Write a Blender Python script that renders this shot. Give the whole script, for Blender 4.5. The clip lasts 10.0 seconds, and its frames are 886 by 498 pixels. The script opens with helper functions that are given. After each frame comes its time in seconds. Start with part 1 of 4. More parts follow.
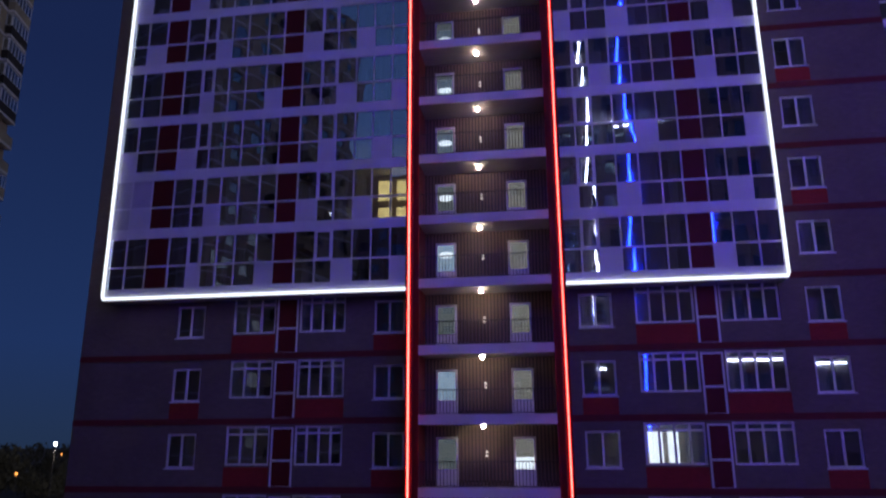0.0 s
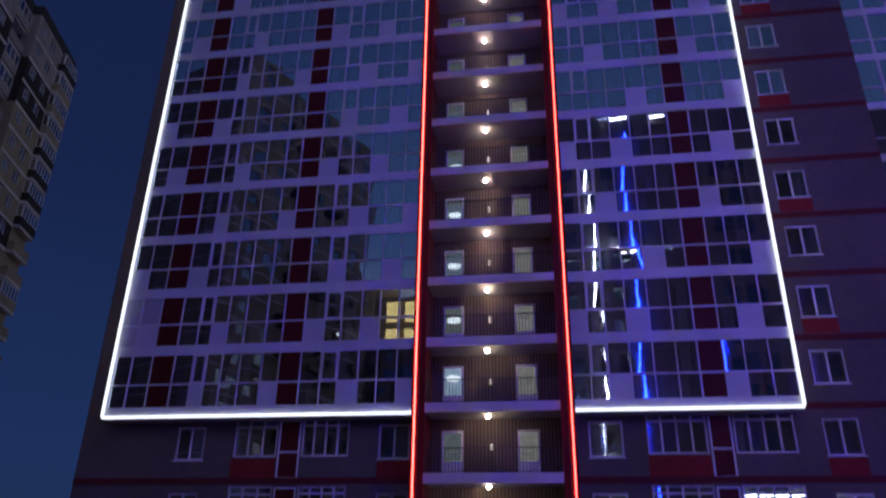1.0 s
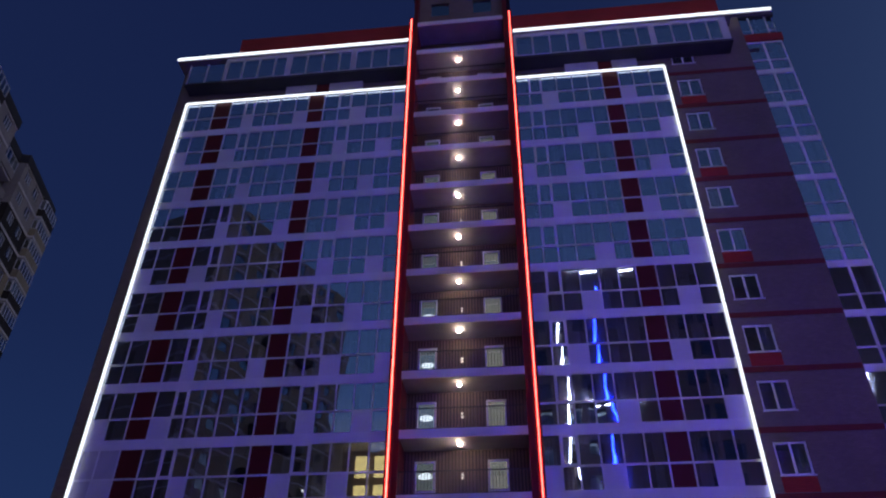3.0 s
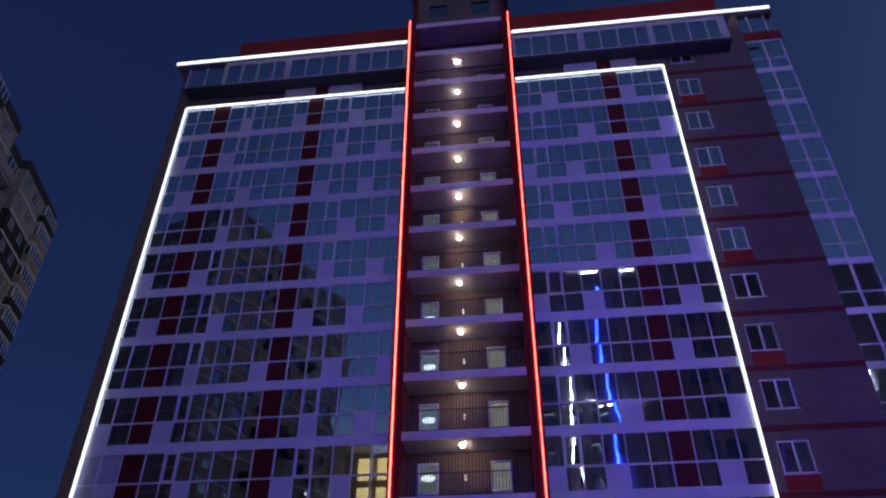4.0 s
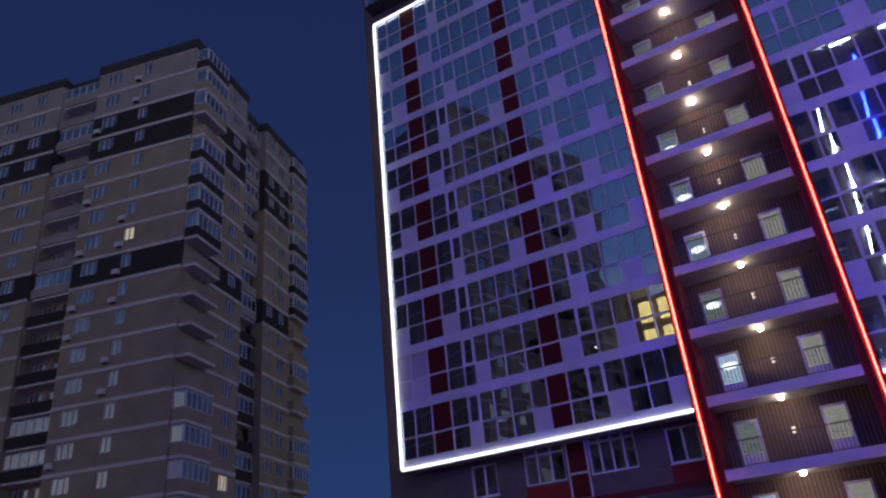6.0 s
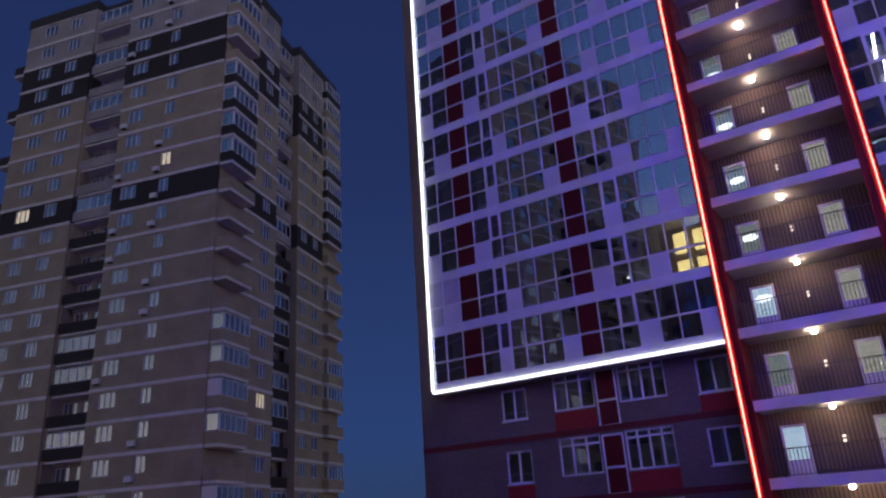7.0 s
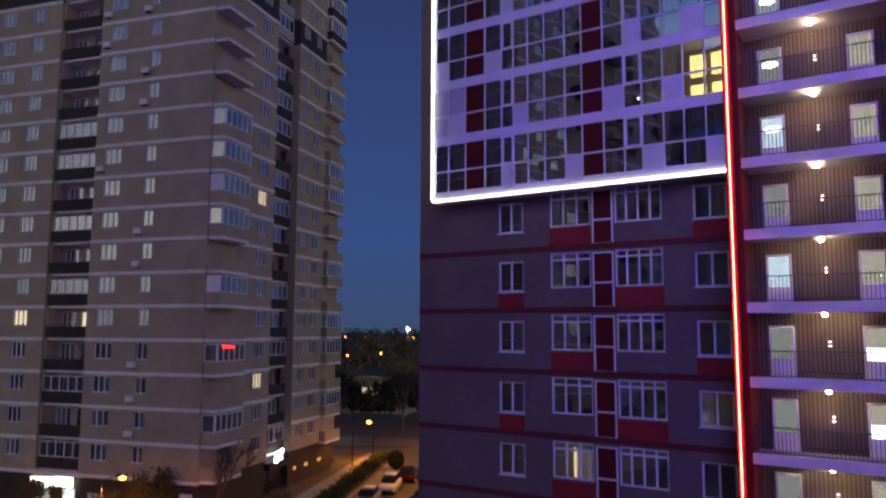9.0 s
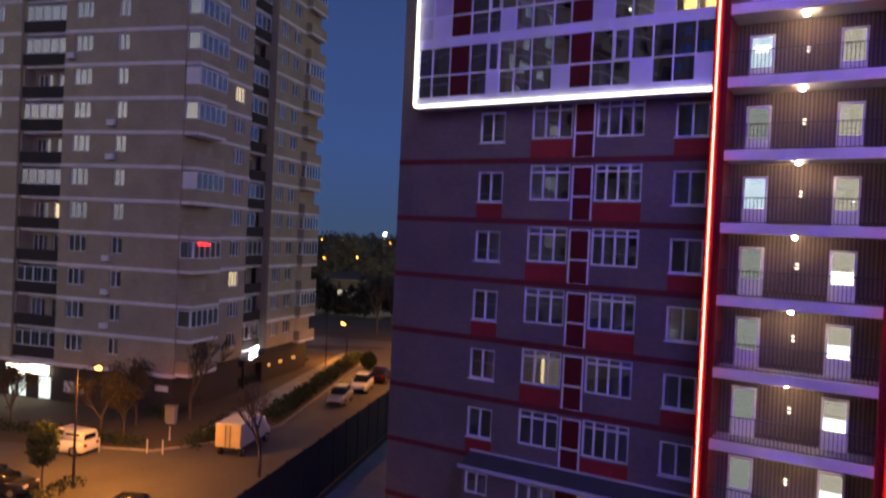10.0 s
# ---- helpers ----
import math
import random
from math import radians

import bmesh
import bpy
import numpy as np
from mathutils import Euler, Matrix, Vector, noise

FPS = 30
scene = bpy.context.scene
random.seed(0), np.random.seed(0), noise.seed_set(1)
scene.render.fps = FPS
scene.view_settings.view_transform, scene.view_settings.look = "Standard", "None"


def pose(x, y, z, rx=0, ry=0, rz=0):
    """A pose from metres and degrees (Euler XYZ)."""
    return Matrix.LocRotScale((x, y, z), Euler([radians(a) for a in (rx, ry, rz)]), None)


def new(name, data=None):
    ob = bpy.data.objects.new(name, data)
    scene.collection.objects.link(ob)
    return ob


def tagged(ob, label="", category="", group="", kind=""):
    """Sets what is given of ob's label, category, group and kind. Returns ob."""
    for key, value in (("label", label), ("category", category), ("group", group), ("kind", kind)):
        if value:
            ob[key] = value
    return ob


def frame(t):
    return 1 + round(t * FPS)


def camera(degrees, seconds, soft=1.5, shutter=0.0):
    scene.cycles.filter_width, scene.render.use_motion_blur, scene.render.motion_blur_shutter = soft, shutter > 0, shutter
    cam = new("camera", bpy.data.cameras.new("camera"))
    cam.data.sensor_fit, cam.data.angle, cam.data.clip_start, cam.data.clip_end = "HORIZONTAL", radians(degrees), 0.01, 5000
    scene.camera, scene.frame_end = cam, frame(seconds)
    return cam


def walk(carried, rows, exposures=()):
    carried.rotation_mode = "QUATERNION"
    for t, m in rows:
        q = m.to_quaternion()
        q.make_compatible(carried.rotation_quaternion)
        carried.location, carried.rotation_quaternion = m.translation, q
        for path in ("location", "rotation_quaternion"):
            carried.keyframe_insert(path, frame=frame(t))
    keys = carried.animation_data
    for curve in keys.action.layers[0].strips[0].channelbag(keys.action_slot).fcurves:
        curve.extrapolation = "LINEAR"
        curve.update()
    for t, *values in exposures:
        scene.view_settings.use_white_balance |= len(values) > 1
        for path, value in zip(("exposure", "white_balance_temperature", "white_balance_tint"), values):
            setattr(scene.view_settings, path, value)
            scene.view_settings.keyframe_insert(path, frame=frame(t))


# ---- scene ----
EYE = 16.7
cam = camera(62.28, 10.0, soft=2.1, shutter=0.5)
PATH = [
    (0.0, pose(0, 0, EYE, 104.71, 0.31, 8.37)),
    (0.5, pose(0, 0, EYE, 109.11, -0.03, 8.69)),
    (1.0, pose(0, 0, EYE, 114.24, -0.87, 8.63)),
    (1.5, pose(0, 0, EYE, 118.61, -1.15, 8.55)),
    (2.0, pose(0, 0, EYE, 122.90, -1.16, 7.85)),
    (2.5, pose(0, 0, EYE, 125.68, -0.95, 6.65)),
    (4.0, pose(0, 0, EYE, 126.06, -0.09, 6.83)),
    (4.5, pose(0, 0, EYE, 123.44, 2.12, 11.32)),
    (5.0, pose(0, 0, EYE, 120.57, 5.27, 19.63)),
    (5.5, pose(0, 0, EYE, 118.57, 5.85, 27.00)),
    (6.0, pose(0, 0, EYE, 116.48, 5.17, 31.38)),
    (7.5, pose(0, 0, EYE, 107.74, 3.08, 34.19)),
    (8.0, pose(0, 0, EYE, 103.79, 1.87, 33.92)),
    (8.5, pose(0, 0, EYE, 100.03, 1.01, 33.35)),
    (9.0, pose(0, 0, EYE, 96.23, -0.20, 32.71)),
    (9.5, pose(0, 0, EYE, 93.44, -1.66, 31.90)),
    (10.0, pose(0, 0, EYE, 89.06, -2.64, 30.90)),
]
EXPOSURES = [(0.0, 0.57, 6200, 14), (1.0, 0.50, 6200, 14), (1.8, 0.74, 6250, 14), (2.5, 0.62, 6250, 13), (4.0, 0.62, 6300, 12), (5.5, 0.92, 6500, 12), (7.5, 1.44, 6750, 13), (10.0, 1.98, 7600, 13)]
walk(cam, PATH, EXPOSURES)

# ---- dusk sky ----
world = bpy.data.worlds.new("dusk")
scene.world = world
world.use_nodes = True
wn, wl = world.node_tree.nodes, world.node_tree.links
wn.clear()
w_out, w_bg = wn.new("ShaderNodeOutputWorld"), wn.new("ShaderNodeBackground")
w_co, w_sep, w_ramp = wn.new("ShaderNodeTexCoord"), wn.new("ShaderNodeSeparateXYZ"), wn.new("ShaderNodeValToRGB")
wl.new(w_co.outputs["Generated"], w_sep.inputs[0])
wl.new(w_sep.outputs["Z"], w_ramp.inputs[0])
wl.new(w_bg.outputs[0], w_out.inputs[0])
stops = [(0.0, (0.010, 0.0205, 0.047)), (0.12, (0.0088, 0.0212, 0.070)), (0.45, (0.0062, 0.0125, 0.046)), (1.0, (0.0045, 0.008, 0.034))]
w_ramp.color_ramp.elements[0].position, w_ramp.color_ramp.elements[0].color = stops[0][0], (*stops[0][1], 1)
w_ramp.color_ramp.elements[1].position, w_ramp.color_ramp.elements[1].color = stops[3][0], (*stops[3][1], 1)
for pos, col in stops[1:3]:
    e = w_ramp.color_ramp.elements.new(pos)
    e.color = (*col, 1)
# the afterglow of the sunset stands behind the camera and to its right
w_glow, w_side, w_mix = wn.new("ShaderNodeValToRGB"), wn.new("ShaderNodeMapRange"), wn.new("ShaderNodeMixRGB")
w_side.interpolation_type = "SMOOTHSTEP"
w_side.inputs["From Min"].default_value, w_side.inputs["From Max"].default_value = -0.4, 0.5
w_dot = wn.new("ShaderNodeVectorMath")
w_dot.operation = "DOT_PRODUCT"
w_dot.inputs[1].default_value = (0.80, -0.60, 0.0)
wl.new(w_co.outputs["Generated"], w_dot.inputs[0])
wl.new(w_dot.outputs["Value"], w_side.inputs["Value"])
wl.new(w_sep.outputs["Z"], w_glow.inputs[0])
wl.new(w_side.outputs[0], w_mix.inputs[0])
wl.new(w_ramp.outputs[0], w_mix.inputs[1])
wl.new(w_glow.outputs[0], w_mix.inputs[2])
wl.new(w_mix.outputs[0], w_bg.inputs[0])
afterglow = [(0.0, (0.16, 0.14, 0.14)), (0.12, (0.34, 0.29, 0.275)), (0.25, (0.18, 0.18, 0.205)), (0.40, (0.040, 0.070, 0.15)), (1.0, (0.0045, 0.008, 0.034))]
w_glow.color_ramp.elements[0].position, w_glow.color_ramp.elements[0].color = afterglow[0][0], (*afterglow[0][1], 1)
w_glow.color_ramp.elements[1].position, w_glow.color_ramp.elements[1].color = afterglow[4][0], (*afterglow[4][1], 1)
for pos, col in afterglow[1:4]:
    e = w_glow.color_ramp.elements.new(pos)
    e.color = (*col, 1)
w_bg.inputs[1].default_value = 1.0


# ---- materials ----
def material(name, color, rough=0.7, metal=0.0, scale=3.0, amount=0.25, fine=40.0, bump=0.15, rand=0.0, spec=0.5):
    """A surface with stains at one scale, grain at another and a fine relief."""
    m = bpy.data.materials.new(name)
    m.use_nodes = True
    n, l = m.node_tree.nodes, m.node_tree.links
    b = n["Principled BSDF"]
    b.inputs["Roughness"].default_value, b.inputs["Metallic"].default_value = rough, metal
    b.inputs["Specular IOR Level"].default_value = spec
    co = n.new("ShaderNodeTexCoord")
    n1, n2 = n.new("ShaderNodeTexNoise"), n.new("ShaderNodeTexNoise")
    n1.inputs["Scale"].default_value, n1.inputs["Detail"].default_value = scale, 4
    n2.inputs["Scale"].default_value, n2.inputs["Detail"].default_value = fine, 2
    l.new(co.outputs["Object"], n1.inputs["Vector"])
    l.new(co.outputs["Object"], n2.inputs["Vector"])
    add = n.new("ShaderNodeMath")
    add.operation = "MULTIPLY_ADD"
    l.new(n2.outputs["Fac"], add.inputs[0])
    add.inputs[1].default_value = 0.35
    l.new(n1.outputs["Fac"], add.inputs[2])
    last = add.outputs[0]
    if rand:
        oi, ra = n.new("ShaderNodeObjectInfo"), n.new("ShaderNodeMath")
        ra.operation = "MULTIPLY_ADD"
        l.new(oi.outputs["Random"], ra.inputs[0])
        ra.inputs[1].default_value = rand
        l.new(last, ra.inputs[2])
        last = ra.outputs[0]
    mr = n.new("ShaderNodeMapRange")
    mr.inputs["From Min"].default_value, mr.inputs["From Max"].default_value = 0.35, 1.0 + rand
    mr.inputs["To Min"].default_value, mr.inputs["To Max"].default_value = 1 - amount, 1 + amount
    l.new(last, mr.inputs["Value"])
    mul = n.new("ShaderNodeVectorMath")
    mul.operation = "SCALE"
    mul.inputs[0].default_value = color
    l.new(mr.outputs[0], mul.inputs["Scale"])
    l.new(mul.outputs[0], b.inputs["Base Color"])
    if bump:
        bu = n.new("ShaderNodeBump")
        bu.inputs["Strength"].default_value, bu.inputs["Distance"].default_value = bump, 0.02
        l.new(n2.outputs["Fac"], bu.inputs["Height"])
        l.new(bu.outputs[0], b.inputs["Normal"])
    return m


def brickwork(name, color, mortar, width, height, joint=0.012):
    """Courses of small bricks or ribs, too far off to tell apart, with stains over them."""
    m = material(name, color, 0.85, 0, 0.35, 0.22, 6, 0.0)
    n, l = m.node_tree.nodes, m.node_tree.links
    b = n["Principled BSDF"]
    src = b.inputs["Base Color"].links[0].from_socket
    co, br, mp = n.new("ShaderNodeTexCoord"), n.new("ShaderNodeTexBrick"), n.new("ShaderNodeMapping")
    mp.inputs["Rotation"].default_value = (radians(90), 0, 0)
    l.new(co.outputs["Object"], mp.inputs["Vector"])
    l.new(mp.outputs[0], br.inputs["Vector"])
    br.inputs["Scale"].default_value = 1.0
    br.inputs["Brick Width"].default_value, br.inputs["Row Height"].default_value = width, height
    br.inputs["Mortar Size"].default_value = joint
    br.inputs["Color1"].default_value, br.inputs["Color2"].default_value = (1, 1, 1, 1), (0.8, 0.8, 0.8, 1)
    br.inputs["Mortar"].default_value = (*mortar, 1)
    mx = n.new("ShaderNodeVectorMath")
    mx.operation = "MULTIPLY"
    l.new(src, mx.inputs[0])
    l.new(br.outputs["Color"], mx.inputs[1])
    l.new(mx.outputs[0], b.inputs["Base Color"])
    bu = n.new("ShaderNodeBump")
    bu.inputs["Strength"].default_value, bu.inputs["Distance"].default_value = 0.4, 0.01
    l.new(br.outputs["Fac"], bu.inputs["Height"])
    bu.invert = True
    l.new(bu.outputs[0], b.inputs["Normal"])
    return m


def glow(name, color, strength):
    m = bpy.data.materials.new(name)
    m.use_nodes = True
    n, l = m.node_tree.nodes, m.node_tree.links
    n.clear()
    o, e = n.new("ShaderNodeOutputMaterial"), n.new("ShaderNodeEmission")
    e.inputs[0].default_value, e.inputs[1].default_value = (*color, 1), strength
    l.new(e.outputs[0], o.inputs[0])
    return m


def glass(name, tint, mirror, wave):
    """A coated window pane: partly mirror, partly see-through, slightly wavy."""
    m = bpy.data.materials.new(name)
    m.use_nodes = True
    n, l = m.node_tree.nodes, m.node_tree.links
    n.clear()
    o, mix = n.new("ShaderNodeOutputMaterial"), n.new("ShaderNodeMixShader")
    tr, gl = n.new("ShaderNodeBsdfTransparent"), n.new("ShaderNodeBsdfGlossy")
    tr.inputs[0].default_value, gl.inputs[0].default_value = (0.80, 0.83, 0.84, 1), (*tint, 1)
    gl.inputs["Roughness"].default_value = 0.012
    lw, pw, ma = n.new("ShaderNodeLayerWeight"), n.new("ShaderNodeMath"), n.new("ShaderNodeMath")
    lw.inputs["Blend"].default_value = 0.5
    pw.operation, ma.operation = "POWER", "MULTIPLY_ADD"
    l.new(lw.outputs["Facing"], pw.inputs[0])
    pw.inputs[1].default_value = 5.0
    l.new(pw.outputs[0], ma.inputs[0])
    ma.inputs[1].default_value, ma.inputs[2].default_value = 0.96, 0.04 + mirror
    ma.use_clamp = True
    l.new(ma.outputs[0], mix.inputs[0])
    l.new(tr.outputs[0], mix.inputs[1])
    l.new(gl.outputs[0], mix.inputs[2])
    l.new(mix.outputs[0], o.inputs[0])
    if wave:
        co, no, bu = n.new("ShaderNodeTexCoord"), n.new("ShaderNodeTexNoise"), n.new("ShaderNodeBump")
        no.inputs["Scale"].default_value, no.inputs["Detail"].default_value = 1.1, 0
        bu.inputs["Strength"].default_value, bu.inputs["Distance"].default_value = wave, 0.02
        l.new(co.outputs["Object"], no.inputs["Vector"])
        l.new(no.outputs["Fac"], bu.inputs["Height"])
        l.new(bu.outputs[0], gl.inputs["Normal"])
    return m


M_PANEL = material("white_cladding", (0.74, 0.72, 0.76), 0.45, 0, 0.8, 0.10, 9, 0.05, 0.15)
M_FRAME = material("white_pvc", (0.78, 0.77, 0.80), 0.6, 0, 1.5, 0.08, 20, 0.03)
M_RED = material("dark_red_panel", (0.12, 0.008, 0.009), 0.55, 0, 1.2, 0.22, 14, 0.08, 0.2, 0.25)
M_DARK = brickwork("dark_grey_brick", (0.20, 0.152, 0.136), (0.72, 0.72, 0.72), 0.25, 0.075)
M_RIB = brickwork("brown_ribbed_cladding", (0.165, 0.112, 0.092), (0.35, 0.35, 0.35), 0.16, 3.0, 0.03)
M_COURSE = brickwork("dark_red_brick_course", (0.20, 0.024, 0.026), (0.6, 0.6, 0.6), 0.25, 0.075)
M_REDBRICK = brickwork("red_brick", (0.38, 0.026, 0.024), (0.6, 0.6, 0.6), 0.25, 0.075)
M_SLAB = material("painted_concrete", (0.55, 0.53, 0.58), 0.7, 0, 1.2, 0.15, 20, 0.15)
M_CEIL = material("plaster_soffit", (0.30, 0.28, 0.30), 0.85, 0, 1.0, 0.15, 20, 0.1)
M_IN = material("loggia_plaster", (0.48, 0.43, 0.38), 0.9, 0, 0.7, 0.3, 8, 0.1)
M_CURTAIN = material("curtain_cloth", (0.70, 0.69, 0.66), 0.95, 0, 2, 0.2, 30, 0.1, 0.8)
M_METAL = material("dark_painted_steel", (0.05, 0.045, 0.05), 0.45, 0.6, 4, 0.2, 40, 0.05)
M_ROOF = material("bitumen_roof", (0.05, 0.05, 0.055), 0.9, 0, 0.6, 0.3, 12, 0.2)
M_GLASS = glass("coated_glass", (0.74, 0.82, 1.0), 0.42, 0.22)
M_GLASS2 = glass("window_glass", (0.80, 0.90, 1.0), 0.20, 0.10)
M_WHITE_LED = glow("white_led", (0.88, 0.95, 1.0), 1.1)
M_RED_LED = glow("red_led", (1.0, 0.085, 0.06), 7.0)
M_BLUE_LED = glow("blue_led", (0.012, 0.03, 1.0), 34.0)
M_VIOLET_FILL = glow("violet_blue_fill", (0.16, 0.05, 1.0), 38.0)
M_WHITE_LED2 = glow("white_led_twin", (0.90, 0.92, 1.0), 14.0)
M_BULB = glow("ceiling_lamp_glow", (1.0, 0.82, 0.58), 80.0)
M_DIM = glow("wall_lamp_glow", (1.0, 0.88, 0.74), 0.8)
M_LIT_WARM = glow("lit_curtain_warm", (1.0, 0.74, 0.26), 1.5)
M_LIT_COOL = glow("lit_stair_cool", (0.62, 0.80, 1.0), 0.55)
M_LIT_BRIGHT = glow("lit_room_white", (0.93, 0.97, 1.0), 1.6)
M_LIT_DIM = glow("lit_stair_dim", (0.68, 0.75, 0.74), 0.18)
M_LIT_SOFT = glow("lit_stair_soft", (0.86, 0.80, 0.68), 0.27)
M_BEIGE = brickwork("beige_brick", (0.43, 0.36, 0.26), (0.85, 0.83, 0.80), 0.25, 0.075)
M_PALE = brickwork("pale_grey_brick", (0.42, 0.38, 0.37), (0.85, 0.85, 0.85), 0.25, 0.075)
M_BROWN = brickwork("dark_brown_brick", (0.045, 0.036, 0.034), (0.7, 0.7, 0.7), 0.25, 0.075)
M_BAND = material("white_band_concrete", (0.74, 0.70, 0.70), 0.8, 0, 0.8, 0.2, 12, 0.1)
M_ASPHALT = material("worn_asphalt", (0.085, 0.080, 0.075), 0.75, 0, 0.25, 0.35, 18, 0.25)
M_PAVE = material("concrete_paving", (0.20, 0.19, 0.175), 0.8, 0, 0.4, 0.25, 10, 0.2)
M_EARTH = material("dry_earth", (0.075, 0.06, 0.04), 0.95, 0, 0.1, 0.4, 3, 0.3)
M_LEAF = material("dark_hedge_leaves", (0.022, 0.038, 0.014), 0.8, 0, 1.5, 0.5, 12, 0.2)
M_LEAF2 = material("dry_foliage", (0.05, 0.042, 0.02), 0.8, 0, 1.5, 0.5, 12, 0.2)
M_BARK = material("grey_bark", (0.085, 0.065, 0.05), 0.9, 0, 3, 0.3, 30, 0.4)
M_KERB = material("concrete_kerb", (0.28, 0.27, 0.25), 0.8, 0, 1, 0.2, 15, 0.2)
M_FENCE = material("dark_fence_sheet", (0.018, 0.017, 0.02), 0.6, 0.2, 0.7, 0.3, 9, 0.1)
M_TYRE = material("tyre_rubber", (0.015, 0.015, 0.015), 0.85, 0, 8, 0.2, 40, 0.1)
M_RIM = material("alloy_rim", (0.45, 0.45, 0.47), 0.3, 0.9, 6, 0.1, 40, 0.02)
M_CAR_WHITE = material("white_car_paint", (0.70, 0.68, 0.66), 0.25, 0, 1.5, 0.08, 12, 0.01)
M_CAR_SILVER = material("silver_car_paint", (0.40, 0.40, 0.41), 0.28, 0.5, 1.5, 0.08, 12, 0.01)
M_CAR_RED = material("dark_red_car_paint", (0.04, 0.007, 0.007), 0.25, 0, 1.5, 0.08, 12, 0.01)
M_CAR_DARK = material("black_car_paint", (0.02, 0.02, 0.025), 0.22, 0, 1.5, 0.08, 12, 0.01)
M_CARGLASS = material("tinted_car_glass", (0.012, 0.013, 0.016), 0.06, 0, 1, 0.05, 9, 0.0)
M_TAIL = material("tail_lamp_plastic", (0.25, 0.01, 0.01), 0.2, 0, 3, 0.1, 20, 0.0)
M_HEADLAMP = material("clear_headlamp", (0.6, 0.58, 0.5), 0.12, 0, 3, 0.1, 20, 0.0)
M_VAN = material("white_van_box", (0.62, 0.60, 0.58), 0.5, 0, 0.8, 0.15, 12, 0.03)
# the van's white with the street lamp's yellow light put into the colour
M_VAN_DOOR_LIT = material("lamplit_van_door", (0.62, 0.50, 0.28), 0.5, 0, 0.8, 0.15, 12, 0.03)
M_SODIUM = glow("sodium_lamp", (1.0, 0.42, 0.09), 2.2)
M_FAR_SODIUM = glow("far_sodium_lamp", (1.0, 0.36, 0.07), 1.5)
M_FAR_WHITE = glow("far_white_lamp", (0.9, 0.95, 1.0), 14.0)
M_SHOP = glow("shop_sign_light", (1.0, 0.97, 0.80), 2.4)
M_SHOP_COOL = glow("shop_light_cool", (0.75, 0.95, 1.0), 0.35)
M_SIGN_RED = glow("red_neon", (1.0, 0.03, 0.04), 0.9)
M_SIGN_WHITE = glow("white_neon", (0.8, 0.85, 1.0), 3.0)
M_WINLIT = glow("lit_window_warm", (1.0, 0.76, 0.45), 0.5)
M_SHOP_ORANGE = glow("shop_light_orange", (1.0, 0.42, 0.12), 0.22)
M_FARROAD = material("far_pale_road", (0.30, 0.31, 0.25), 0.9, 0, 0.05, 0.2, 1, 0.0)
M_FARWOOD = material("far_dark_trees", (0.045, 0.042, 0.032), 0.95, 0, 0.2, 0.4, 2, 0.0)

# ---- building helpers ----
def box(bm, x0, x1, y0, y1, z0, z1):
    v = [bm.verts.new((x, y, z)) for x in (x0, x1) for y in (y0, y1) for z in (z0, z1)]
    for f in ((0, 1, 3, 2), (4, 6, 7, 5), (0, 4, 5, 1), (2, 3, 7, 6), (0, 2, 6, 4), (1, 5, 7, 3)):
        bm.faces.new([v[i] for i in f])
    return v


def boxed(*sizes):
    bm = bmesh.new()
    for s in sizes:
        box(bm, *s)
    return bm


def tube(bm, p, q, r0, r1, sides=8):
    """A tapered round bar from p to q."""
    p, q = Vector(p), Vector(q)
    m = (q - p).to_track_quat("Z", "Y").to_matrix()
    rings = []
    for c, r in ((p, r0), (q, r1)):
        rings.append([bm.verts.new(c + m @ Vector((r * math.cos(a), r * math.sin(a), 0))) for a in [2 * math.pi * i / sides for i in range(sides)]])
    for i in range(sides):
        bm.faces.new((rings[0][i], rings[0][(i + 1) % sides], rings[1][(i + 1) % sides], rings[1][i]))
    bm.faces.new(rings[0][::-1])
    bm.faces.new(rings[1])


def ball(bm, c, r, seg=10, rings=6, squash=1.0):
    bmesh.ops.create_uvsphere(bm, u_segments=seg, v_segments=rings, radius=r, matrix=Matrix.Translation(c) @ Matrix.Diagonal((1, 1, squash, 1)))


